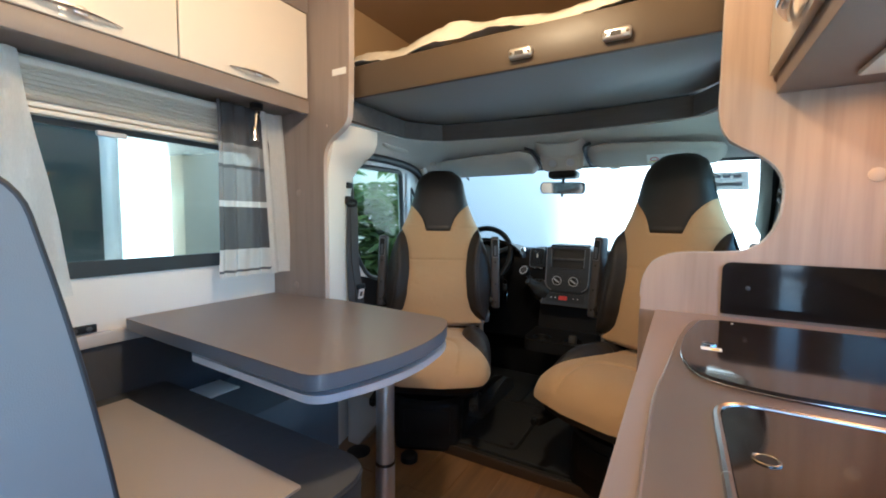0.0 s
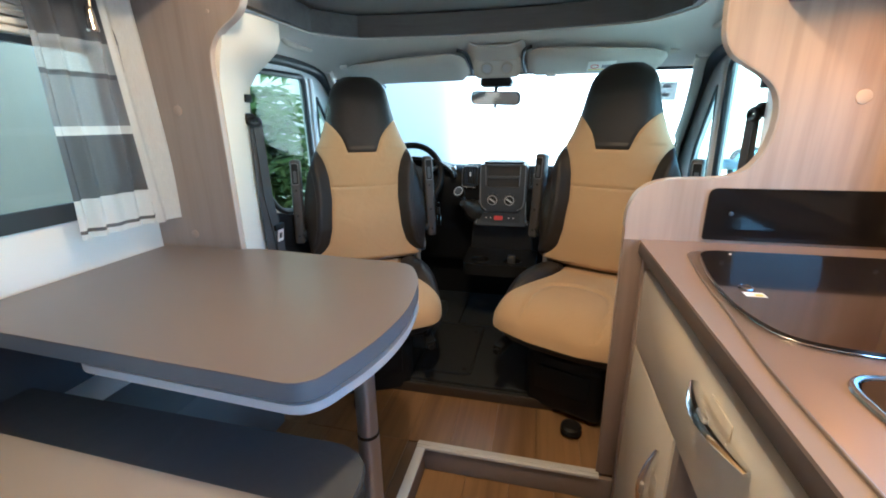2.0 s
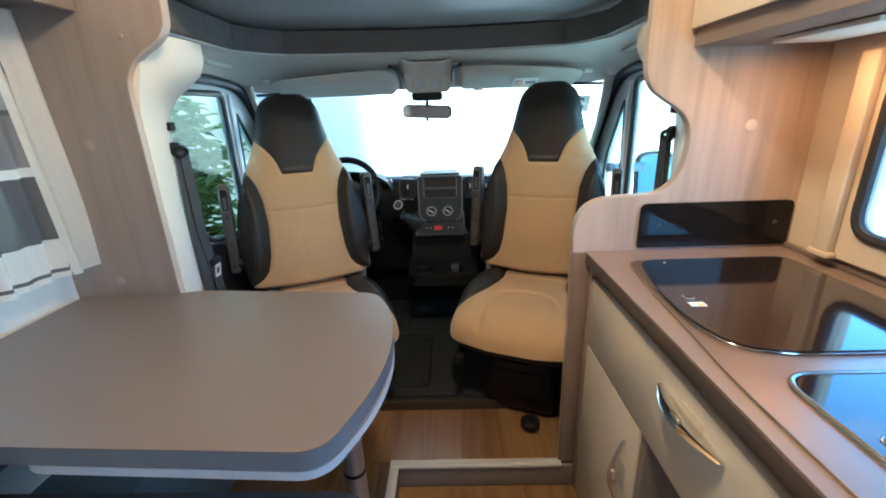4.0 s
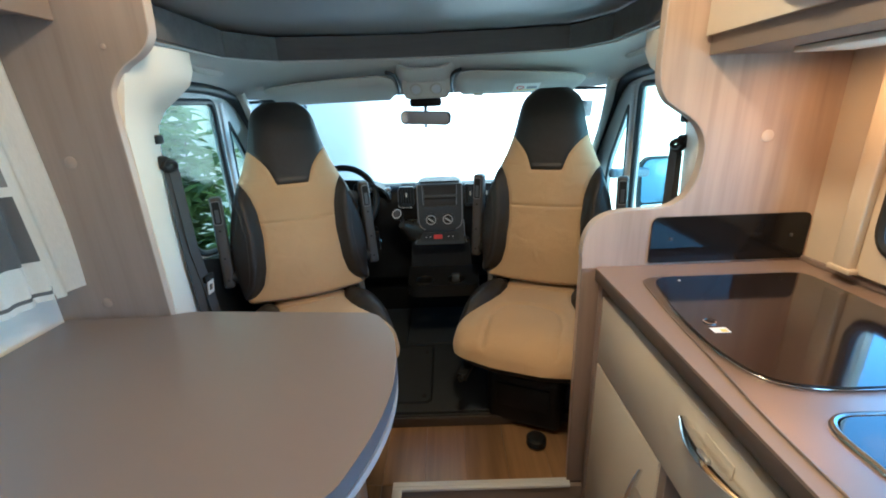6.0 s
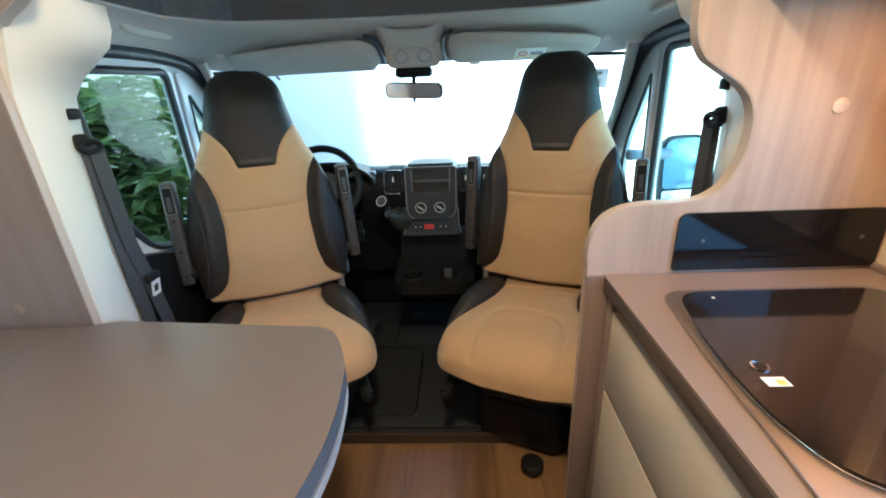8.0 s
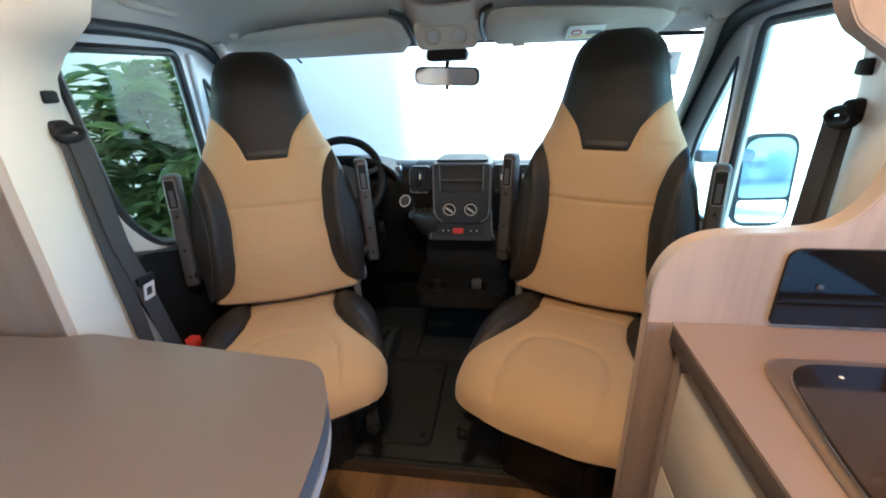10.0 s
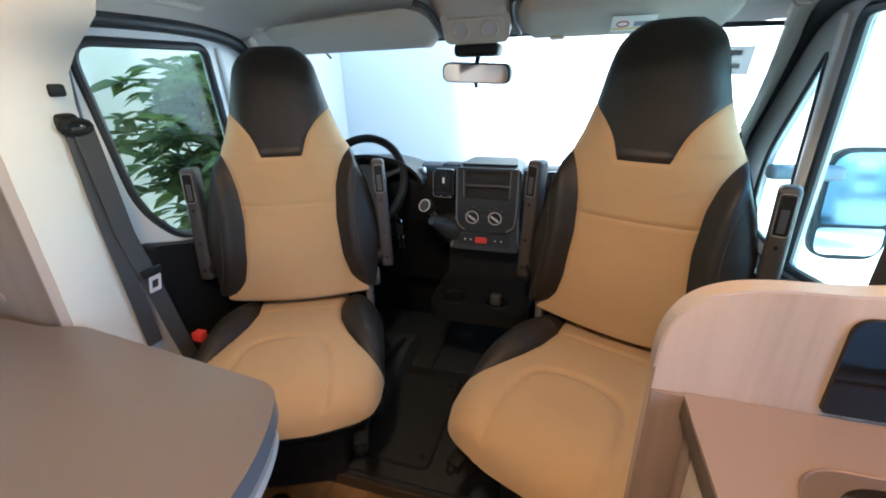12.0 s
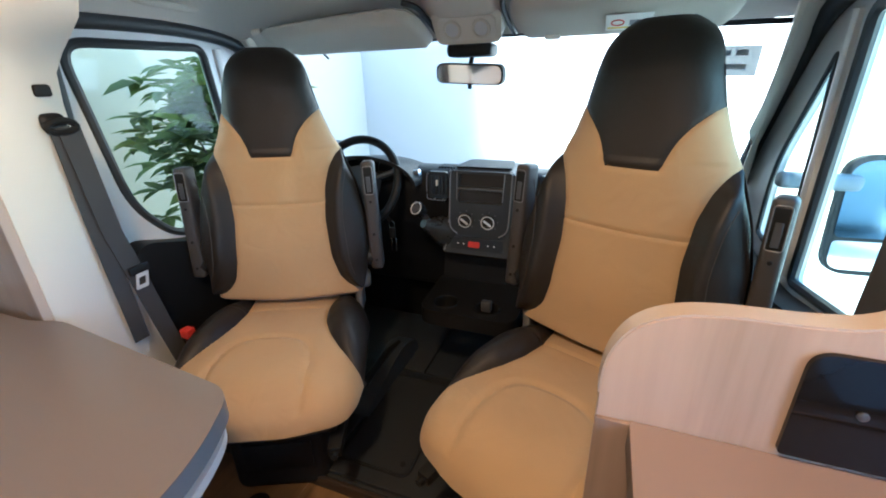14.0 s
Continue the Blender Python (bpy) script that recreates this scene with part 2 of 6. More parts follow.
M_SHEER = sheer("sheer_voile", (0.66, 0.66, 0.67), 0.55)
M_CURTDARK = sheer("charcoal_curtain_band", (0.13, 0.13, 0.14), 0.12)
M_CURTGREY = sheer("grey_curtain_band", (0.30, 0.295, 0.31), 0.35)
M_GLASS = pane_glass("clear_pane", (0.86, 0.92, 0.92))
M_DOORGLASS = pane_glass("green_tinted_pane", (0.80, 0.86, 0.79))
M_SMOKE = pane_glass("tinted_acrylic_pane", (0.80, 0.82, 0.76))
# Upper door mirror: the reflected sky's blue is put into the glass colour.
M_MIRROR_SKY = surface("sky_toned_mirror", (0.17, 0.24, 0.32), 0.02, 1.0, vary=0.01, bump=0.0)
M_MIRROR = surface("mirror_silver", (0.9, 0.9, 0.9), 0.02, 1.0, vary=0.01, bump=0.0)
M_PAPER = surface("white_label", (0.85, 0.84, 0.80), 0.6, vary=0.03)
M_INK = surface("label_print", (0.25, 0.25, 0.27), 0.6)
M_YELLOW = surface("yellow_label_print", (0.75, 0.58, 0.12), 0.6)
M_BLUEGREY = surface("blue_grey_panel", (0.16, 0.19, 0.22), 0.55)
M_LEAF = leafy("green_leaf", (0.135, 0.155, 0.066), 0.55, vary=0.5, scale=3, bump=0.05, grain=60, share=0.5)
M_STEM = surface("plant_stem", (0.12, 0.085, 0.05), 0.8)
M_POT = surface("grey_pot", (0.3, 0.3, 0.3), 0.7)
M_GROUND = surface("pale_concrete_ground", (0.42, 0.40, 0.37), 0.85, vary=0.15, scale=1.5, bump=0.2, grain=80)
M_OUTWALL = surface("white_render_wall", (0.42, 0.375, 0.320), 0.8, vary=0.05, scale=1.0, bump=0.05, grain=60)
M_OUTSIDE = surface("grey_render_wall", (0.50, 0.43, 0.335), 0.85, vary=0.08, scale=0.8, bump=0.2, grain=60)
M_BODY = surface("white_vehicle_paint", (0.75, 0.75, 0.74), 0.25, vary=0.03, bump=0.0, coat=0.5)
M_DARKWIN = surface("dark_vehicle_window", (0.05, 0.055, 0.05), 0.12, vary=0.1, bump=0.0)
M_CABLE = surface("clear_plastic_wrap", (0.72, 0.66, 0.55), 0.12, vary=0.2, scale=20, bump=0.6, grain=40)

# ---- mesh helpers ----
BASE = {}


def thing(name, base, label, category, group="", kind=""):
    ob = new(name)
    ob.empty_display_size = 0.05
    ob.location = base
    BASE[ob] = Vector(base)
    return tagged(ob, label, category, group, kind)


def finish(name, bm, material, smooth=True):
    bmesh.ops.recalc_face_normals(bm, faces=bm.faces[:])
    me = bpy.data.meshes.new(name)
    bm.to_mesh(me)
    bm.free()
    me.materials.append(material)
    if smooth:
        me.shade_smooth()
        me.set_sharp_from_angle(angle=radians(38))
    return me


def part(name, bm, material, parent, label="", smooth=True):
    """One mesh under a thing or a part, given in the world's metres."""
    base = BASE.get(parent, Vector())
    if base.length:
        bmesh.ops.translate(bm, verts=bm.verts[:], vec=-base)
    ob = new(name, finish(name, bm, material, smooth))
    ob.parent = parent
    BASE[ob] = base
    return tagged(ob, label)


def solo(name, bm, material, label, category, group="", kind="", smooth=True):
    """A thing of one mesh; its origin at the middle of its underside."""
    lo = Vector([min(v.co[i] for v in bm.verts) for i in range(3)])
    hi = Vector([max(v.co[i] for v in bm.verts) for i in range(3)])
    base = Vector(((lo.x + hi.x) / 2, (lo.y + hi.y) / 2, lo.z))
    bmesh.ops.translate(bm, verts=bm.verts[:], vec=-base)
    ob = new(name, finish(name, bm, material, smooth))
    ob.location = base
    BASE[ob] = base
    return tagged(ob, label, category, group, kind)


def box(lo, hi, bevel=0.004, seg=2, m=None):
    bm = bmesh.new()
    bmesh.ops.create_cube(bm, size=1)
    lo, hi = Vector(lo), Vector(hi)
    for v in bm.verts:
        v.co = Vector([lo[i] + (v.co[i] + 0.5) * (hi[i] - lo[i]) for i in range(3)])
    if bevel:
        bmesh.ops.bevel(bm, geom=bm.edges[:], offset=min(bevel, min(hi - lo) * 0.45), segments=seg, profile=0.5, affect="EDGES")
    if m:
        bmesh.ops.transform(bm, matrix=m, verts=bm.verts[:])
    return bm


def merge(*bms):
    out = bmesh.new()
    for b in bms:
        me = bpy.data.meshes.new("tmp")
        b.to_mesh(me)
        b.free()
        out.from_mesh(me)
        bpy.data.meshes.remove(me)
    return out


def rounded(points, r, n=6):
    """Round each corner of a polygon; r is one radius, or one for each corner."""
    out, k = [], len(points)
    for i, p in enumerate(points):
        p, a, b = Vector(p), Vector(points[i - 1]), Vector(points[(i + 1) % k])
        ri = r[i] if isinstance(r, (list, tuple)) else r
        if ri <= 0:
            out.append(tuple(p))
            continue
        ri = min(ri, (a - p).length * 0.49, (b - p).length * 0.49)
        s, e = p + (a - p).normalized() * ri, p + (b - p).normalized() * ri
        for j in range(n + 1):
            t = j / n
            out.append(tuple(s * (1 - t) ** 2 + p * 2 * t * (1 - t) + e * t ** 2))
    return out


def smooth_line(points, n=8, closed=False):
    """Catmull-Rom through the points."""
    P = [Vector(p) for p in points]
    k, out = len(P), []
    for i in range(k if closed else k - 1):
        a, b, c, d = (P[(i + j) % k] if closed else P[max(0, min(k - 1, i + j))] for j in (-1, 0, 1, 2))
        for j in range(n):
            t = j / n
            out.append(0.5 * ((2 * b) + (c - a) * t + (2 * a - 5 * b + 4 * c - d) * t * t + (3 * b - a - 3 * c + d) * t ** 3))
    if not closed:
        out.append(P[-1])
    return out


def plate(outline, put, depth, holes=(), bevel=0.0):
    """A flat sheet with holes; put(u, v, w) lays it into the world, w from 0 to depth."""
    bm = bmesh.new()
    loops = []
    for ring in (outline, *holes):
        vs = [bm.verts.new((p[0], p[1], 0)) for p in ring]
        loops.append([bm.edges.new((vs[i], vs[(i + 1) % len(vs)])) for i in range(len(vs))])
    edges = [e for lp in loops for e in lp]
    if holes:
        bmesh.ops.triangle_fill(bm, edges=edges, use_beauty=True, use_dissolve=False, normal=(0, 0, 1))
    else:
        bm.faces.new([e.verts[0] for e in loops[0]])
    faces = bm.faces[:]
    rim = [e for e in bm.edges if len(e.link_faces) == 1]
    got = bmesh.ops.extrude_face_region(bm, geom=faces)
    top = [g for g in got["geom"] if isinstance(g, bmesh.types.BMVert)]
    for v in top:
        v.co.z = depth
    if bevel:
        sharp = [e for e in bm.edges if len(e.link_faces) == 2 and e.calc_face_angle(0) > 1.2 and abs(e.verts[0].co.z - e.verts[1].co.z) < 1e-6]
        bmesh.ops.bevel(bm, geom=sharp, offset=bevel, segments=2, profile=0.5, affect="EDGES")
    for v in bm.verts:
        v.co = Vector(put(*v.co))
    return bm


def tube(path, r, sides=10, closed=False, flat=1.0, up=(0, 0, 1), caps=True):
    """Sweep a circle (or an ellipse, flat times as thick) along a path; r: one radius or one for each point."""
    P = [Vector(p) for p in path]
    bm, rings, k = bmesh.new(), [], len(P)
    ref = Vector(up)
    for i, p in enumerate(P):
        d = (P[(i + 1) % k] - P[i - 1]) if closed else (P[min(k - 1, i + 1)] - P[max(0, i - 1)])
        d.normalize()
        a = d.cross(ref)
        if a.length < 1e-4:
            a = d.cross(Vector((1, 0.1, 0)))
        a.normalize()
        b = a.cross(d)
        ri = r[i] if isinstance(r, (list, tuple)) else r
        rings.append([bm.verts.new(p + a * ri * math.cos(2 * math.pi * j / sides) + b * ri * flat * math.sin(2 * math.pi * j / sides)) for j in range(sides)])
    for i in range(k if closed else k - 1):
        A, B = rings[i], rings[(i + 1) % k]
        for j in range(sides):
            bm.faces.new((A[j], A[(j + 1) % sides], B[(j + 1) % sides], B[j]))
    if not closed and caps:
        bm.faces.new(rings[0]), bm.faces.new(rings[-1])
    return bm


def lathe(profile, m, n=24):
    """Turn (radius, height) pairs about the z axis, then lay it by m."""
    bm, rings = bmesh.new(), []
    for r, z in profile:
        rings.append([bm.verts.new((r * math.cos(2 * math.pi * j / n), r * math.sin(2 * math.pi * j / n), z)) for j in range(n)])
    for A, B in zip(rings, rings[1:]):
        for j in range(n):
            bm.faces.new((A[j], A[(j + 1) % n], B[(j + 1) % n], B[j]))
    bm.faces.new(rings[0]), bm.faces.new(rings[-1])
    bmesh.ops.remove_doubles(bm, verts=bm.verts[:], dist=1e-6)
    bmesh.ops.transform(bm, matrix=m, verts=bm.verts[:])
    return bm


def sheet(rows, thick=0.0):
    """A surface through rows of points, with a thickness behind it."""
    bm = bmesh.new()
    V = [[bm.verts.new(p) for p in row] for row in rows]
    for A, B in zip(V, V[1:]):
        for i in range(len(A) - 1):
            bm.faces.new((A[i], A[i + 1], B[i + 1], B[i]))
    if thick:
        bmesh.ops.recalc_face_normals(bm, faces=bm.faces[:])
        bmesh.ops.solidify(bm, geom=bm.faces[:], thickness=thick)
    return bm


def table_lookup(pairs, v):
    if v <= pairs[0][0]:
        return pairs[0][1]
    for (a, fa), (b, fb) in zip(pairs, pairs[1:]):
        if v <= b:
            t = (v - a) / (b - a)
            return fa + (fb - fa) * t
    return pairs[-1][1]


def soft_lookup(pairs, v):
    h = 0.012
    return (table_lookup(pairs, v - h) + 2 * table_lookup(pairs, v) + table_lookup(pairs, v + h)) / 4

# ---- large structure of the living space ----
XL, XR, YP, ZTOP = -1.59, 0.51, 1.19, 2.02      # side walls, partition plane, ceiling


def yz(x):
    return lambda u, v, w: (x + w, u, v)


def xz(y):
    return lambda u, v, w: (u, y + w, v)


def xy(z):
    return lambda u, v, w: (u, v, z + w)


WIN_L = rounded([(0.02, 0.83), (1.13, 0.83), (1.13, 1.30), (0.02, 1.30)], 0.05)
wall_left = solo("wall_left", plate([(-1.25, -0.12), (1.228, -0.12), (1.228, 2.05), (-1.25, 2.05)], yz(XL - 0.035), 0.035, [WIN_L]), M_WALL, "white board side wall with a window opening", "wall", kind="structure", smooth=False)
WIN_R = rounded([(0.28, 0.86), (0.99, 0.86), (0.99, 1.22), (0.28, 1.22)], 0.05)
DOORWAY = rounded([(-0.86, -0.085), (-0.20, -0.085), (-0.20, 1.72), (-0.86, 1.72)], 0.06)
wall_right = solo("wall_right", plate([(-1.25, -0.12), (1.228, -0.12), (1.228, 2.05), (-1.25, 2.05)], yz(XR), 0.035, [WIN_R, DOORWAY]), M_WALLWARM, "cream board side wall behind the kitchen", "wall", kind="structure", smooth=False)
solo("wall_rear", box((XL, -1.25, -0.12), (XR, -1.215, 2.05), 0), M_PANEL, "pale wood-grain rear wall", "wall", kind="structure")
solo("ceiling", box((XL - 0.03, -1.25, ZTOP), (XR + 0.03, 2.40, ZTOP + 0.03), 0), M_CEIL, "tan fabric covered ceiling", "ceiling", kind="structure")

# floor: upper deck in front of the seats, and the sunken aisle
floor = solo("floor", merge(box((XL, 1.192, -0.03), (XR, 1.469, -0.006), 0), box((XL, -1.21, -0.03), (-0.672, 1.192, -0.006), 0), box((-0.672, -1.21, -0.13), (XR, 1.19, -0.096), 0)), M_FLOOR_BACK, "oak-look vinyl plank floor with a sunken aisle", "floor", kind="structure")


def plank(x0, x1, y0, y1, z):
    part("plank", box((x0 + 0.0003, y0, z - 0.006), (x1 - 0.0003, y1, z), 0.0006, 1), M_FLOOR, floor)


x = XL
while x < XR - 0.01:
    x1 = min(XR, x + 0.145)
    plank(x, x1, 1.194, 1.467, 0.0)
    if x1 < -0.67:
        plank(x, x1, 0.45, 1.192, 0.0)
    x = x1
for i in range(5):
    a, b = -0.655 + i * 0.145, min(-0.02, -0.655 + (i + 1) * 0.145)
    cut = 0.55 + 0.2 * ((i * 7) % 3)
    plank(a, b, cut + 0.0015, 1.172, -0.09)
    plank(a, b, -0.5, cut, -0.09)
solo("step_riser", box((-0.672, 1.174, -0.095), (-0.045, 1.19, -0.008), 0.002), M_CARCASS, "taupe step riser of the sunken aisle", "step", kind="structure")
solo("step_riser", box((-0.672, -1.2, -0.095), (-0.656, 1.172, -0.008), 0.002), M_CARCASS, "taupe side riser of the sunken aisle", "step", kind="structure")
trim = tagged(thing("trim", (-0.37, 1.18, -0.008), "pale aluminium step edging along the sunken aisle", "trim", kind="structure"))
part("edge_strip", merge(box((-0.682, 1.166, -0.006), (-0.09, 1.198, 0.006), 0.003), box((-0.682, 1.176, 0.006), (-0.09, 1.184, 0.009), 0.001)), M_RAIL, trim)
part("edge_strip", box((-0.682, -0.6, -0.006), (-0.650, 1.166, 0.006), 0.003), M_RAIL, trim)

# wood partitions with a scalloped edge
right_edge = smooth_line([(0.060, 1.62), (0.060, 1.40), (0.061, 1.262), (0.080, 1.208), (0.112, 1.182), (0.152, 1.156), (0.181, 1.125), (0.195, 1.080), (0.190, 1.015), (0.167, 0.963), (0.131, 0.935), (0.085, 0.927), (0.010, 0.924), (-0.038, 0.915), (-0.073, 0.892), (-0.093, 0.850), (-0.097, 0.800)], 6)
outline = [(XR, -0.09), (XR, 1.62)] + [(p.x, p.y) for p in right_edge] + [(-0.096, 0.60), (-0.092, 0.0), (-0.046, -0.002), (-0.046, -0.09)]
partition_right = solo("partition_right", plate(outline, xz(YP), 0.03, bevel=0.002), M_PANEL, "pale wood-grain partition with a scalloped cut-out edge", "partition", kind="structure")
part("edge_band", sheet([[(p.x, YP + d, p.y) for p in right_edge] for d in (0.0012, 0.0288)], 0.0025), M_EDGE, partition_right, "pale plastic edge band")
left_edge = smooth_line([(-1.135, 2.0), (-1.137, 1.60), (-1.143, 1.430), (-1.152, 1.385), (-1.180, 1.355), (-1.225, 1.328), (-1.258, 1.295), (-1.275, 1.245), (-1.276, 1.10), (-1.276, 0.75), (-1.276, 0.0)], 6)
partition_left = solo("partition_left", plate([(XL, 0.0), (XL, 2.0)] + [(p.x, p.y) for p in left_edge], xz(YP), 0.03, bevel=0.002), M_PANEL_SHADED, "wood-grain partition with a scalloped edge, toned as if in shade", "partition", kind="structure")
part("edge_band", sheet([[(p.x, YP + d, p.y) for p in left_edge] for d in (0.0012, 0.0288)], 0.0025), M_EDGE, partition_left, "pale plastic edge band")


def cap(p, r, material, label):
    solo("screw_cap", lathe([(r, 0), (r, 0.002), (r * 0.8, 0.0035), (0.0005, 0.004)], Matrix.Translation(p) @ pose(0, 0, 0, 90), 20), material, label, "cap", "screw caps")


M_CAPL = surface("taupe_cap", (0.33, 0.26, 0.22), 0.4)
M_CAPR = surface("pale_cap", (0.62, 0.50, 0.40), 0.35)
cap((0.344, YP, 1.106), 0.015, M_CAPR, "round pale plastic screw cap on the wood partition")
for q in ((-1.257, 1.372, 0.006), (-1.421, 1.11, 0.015), (-1.446, 0.715, 0.014)):
    cap((q[0], YP, q[1]), q[2], M_CAPL, "round taupe plastic screw cap on the wood partition")
latch = thing("partition_latch", (-1.510, YP - 0.006, 0.868), "small taupe plastic latch on the wood partition", "latch")
part("plate", box((-1.523, YP - 0.005, 0.868), (-1.497, YP - 0.001, 0.918), 0.002), M_CARCASS, latch)
part("slider", box((-1.517, YP - 0.010, 0.884), (-1.503, YP - 0.0052, 0.902), 0.002), M_DARKIN, latch)
solo("paper_tag", box((-1.222, YP - 0.0015, 1.560), (-1.150, YP, 1.585), 0), M_PAPER, "small white paper strip stuck on the partition", "label")

# ---- bed over the cab ----
bed = thing("drop_down_bed", (-0.56, 1.7, 1.47), "brown drop-down bed with a plastic-wrapped mattress above the cab", "bed")
part("fascia", box((-1.30, 1.235, 1.478), (0.34, 1.255, 1.600), 0.004), M_BEDWOOD, bed, "brown laminate fascia board")
part("base_board", box((-1.30, 1.256, 1.486), (0.34, 2.22, 1.500), 0.002), M_BEDUNDER, bed, "pale grey underside board")
part("mattress", box((-1.28, 1.262, 1.502), (0.32, 2.18, 1.615), 0.03, 4), M_MATTRESS, bed)
random.seed(4)
rows = []
for j in range(9):
    v = j / 8
    rows.append([(-1.24 + 1.52 * i / 60, 1.238 + 0.16 * v, 1.603 + 0.05 * math.sin(math.pi * min(1, v * 1.1)) + 0.030 * noise.noise(Vector((i * 0.13, j * 0.35, 0))) + 0.007 * noise.noise(Vector((i * 0.7, j * 0.9, 3))) + 0.055 * math.exp(-((i / 60 - 0.33) / 0.16) ** 2) * (0.3 + v)) for i in range(61)])
part("plastic_wrap", sheet(rows, 0.002), M_CABLE, bed, "crumpled clear plastic wrap")
for x in (-0.462, -0.186):
    catch = part("bed_catch", box((x - 0.038, 1.212, 1.500), (x + 0.038, 1.234, 1.534), 0.014, 4, None), M_ALU, bed, "silver safety-net bracket")
    part("bracket_slot", box((x - 0.016, 1.2105, 1.510), (x + 0.012, 1.2118, 1.522), 0.0), M_DARKIN, catch)
    for dx in (-0.028, 0.028):
        part("screw", lathe([(0.005, 0), (0.004, 0.002)], Matrix.Translation((x + dx, 1.2118, 1.5165)) @ pose(0, 0, 0, 90), 12), M_CHROME, catch)
solo("overcab_wall_side", box((-1.46, 1.232, 1.30), (-1.425, 2.38, ZTOP), 0), M_CEIL, "tan lined side wall over the cab", "wall", kind="structure")
solo("overcab_wall_side", box((0.375, 1.232, 1.30), (0.41, 2.38, ZTOP), 0), M_CEIL, "tan lined side wall over the cab", "wall", kind="structure")
solo("overcab_wall_front", box((-1.46, 2.34, 1.30), (0.41, 2.38, ZTOP), 0), M_CEIL, "tan lined front wall over the cab", "wall", kind="structure")
for xa, xb in ((XL - 0.03, -1.462), (0.412, XR + 0.03)):
    solo("corner_filler", box((xa, 1.229, -0.03), (xb, 1.27, ZTOP), 0), M_WHITE, "plain closing panel beside the cab", "wall", kind="structure")
rail = smooth_line([(-1.195, 1.24), (-1.205, 1.60), (-1.200, 1.655), (-1.10, 1.785), (-1.02, 1.822), (-0.56, 1.872), (-0.05, 1.835), (0.04, 1.80), (0.118, 1.66), (0.125, 1.60), (0.122, 1.24)], 5)
solo("cab_cutout_frame", sheet([[(p.x, p.y, 1.398) for p in rail], [(p.x, p.y, 1.476) for p in rail]], 0.02), M_GREY, "dark grey wood-grain frame round the roof cut-out", "trim", kind="structure")
ledge = [((p.x + 0.56) * 1.02 - 0.56, p.y + 0.012, 1.477) for p in rail]
ledge2 = [((p.x + 0.56) * 1.28 - 0.56, p.y + 0.25, 1.484) for p in rail]
solo("cab_roof_ledge", sheet([ledge, ledge2], 0.004), M_GREY, "dark grey ledge under the bed", "trim", kind="structure")

# ---- overhead cabinets ----
XF = -1.353


def bow_handle(parent, a, b, out, width=0.013, sag=0.0):
    """A flat chrome bow from a to b that stands away from the door along out."""
    a, b, out = Vector(a), Vector(b), Vector(out)
    n = 14
    path = [a.lerp(b, i / n) + out * (0.003 + 0.021 * math.sin(math.pi * i / n)) for i in range(n + 1)]
    side = (b - a).normalized().cross(out).normalized()
    h = part("handle", tube(path, [width * (0.55 + 0.45 * math.sin(math.pi * i / n)) for i in range(n + 1)], 10, flat=0.35, up=side), M_CHROME, parent, "curved chrome bow handle")
    mid = a.lerp(b, 0.5) + out * 0.025
    d = (b - a).normalized()
    m = Matrix((( *d, 0), (*side, 0), (*out, 0), (0, 0, 0, 1))).transposed()
    m.translation = mid
    part("handle_button", box((-0.014, -0.010, -0.005), (0.014, 0.010, 0.004), 0.003, 2, m), M_ALU, h)
    m2 = m.copy()
    m2.translation = a.lerp(b, 0.5) + out * 0.0015
    part("handle_dish", box((-0.036, -0.020, -0.001), (0.036, 0.020, 0.0008), 0.0008, 1, m2), M_FRONT, h)


cab = thing("overhead_cabinet", (-1.47, 0.3, 1.43), "cream-fronted overhead cabinet with chrome bow handles", "cabinet")
part("carcass", merge(box((XL + 0.002, -1.2, 1.445), (XF - 0.018, YP - 0.002, 1.46), 0.001), box((XL + 0.002, -1.2, 1.88), (XF - 0.018, YP - 0.002, 1.90), 0.001), box((XL + 0.002, 1.172, 1.46), (XF - 0.018, YP - 0.002, 1.88), 0.001)), M_CARCASS, cab, "taupe carcass")
part("light_pelmet", box((XF - 0.018, -1.2, 1.428), (XF + 0.002, YP - 0.002, 1.484), 0.004), M_CARCASS, cab, "taupe lower pelmet")
part("upper_rail", box((XF - 0.018, -1.2, 1.824), (XF + 0.002, YP - 0.002, 1.90), 0.003), M_CARCASS, cab)
for a, b in ((0.685, 1.180), (0.185, 0.681), (-0.315, 0.181), (-0.815, -0.319)):
    d = part("door", box((XF - 0.017, a, 1.487), (XF + 0.004, b, 1.820), 0.004, 3), M_FRONT, cab, "cream gloss flap door")
    mid = (a + b) / 2 + 0.005
    bow_handle(d, (XF + 0.004, mid - 0.095, 1.512), (XF + 0.004, mid + 0.095, 1.512), (1, 0, 0))
solo("cabinet_filler", box((XL + 0.002, -1.2, 1.901), (XF - 0.01, YP - 0.002, ZTOP - 0.001), 0), M_PANEL_SHADED, "filler board above the overhead cabinet in the shaded wood tone", "panel", kind="structure")

cabr = thing("overhead_cabinet", (0.33, 0.3, 1.295), "cream-fronted overhead cabinet above the kitchen", "cabinet")
part("carcass", box((0.165, -0.12, 1.296), (XR - 0.002, YP - 0.002, 1.95), 0.003), M_CARCASS, cabr, "taupe carcass")
for a, b in ((0.54, 1.182), (-0.115, 0.536)):
    d = part("door", box((0.148, a, 1.336), (0.164, b, 1.90), 0.003, 2), M_FRONT, cabr, "cream gloss flap door")
    bow_handle(d, (0.148, (a + b) / 2 + 0.09, 1.368), (0.148, (a + b) / 2 - 0.09, 1.368), (-1, 0, 0))
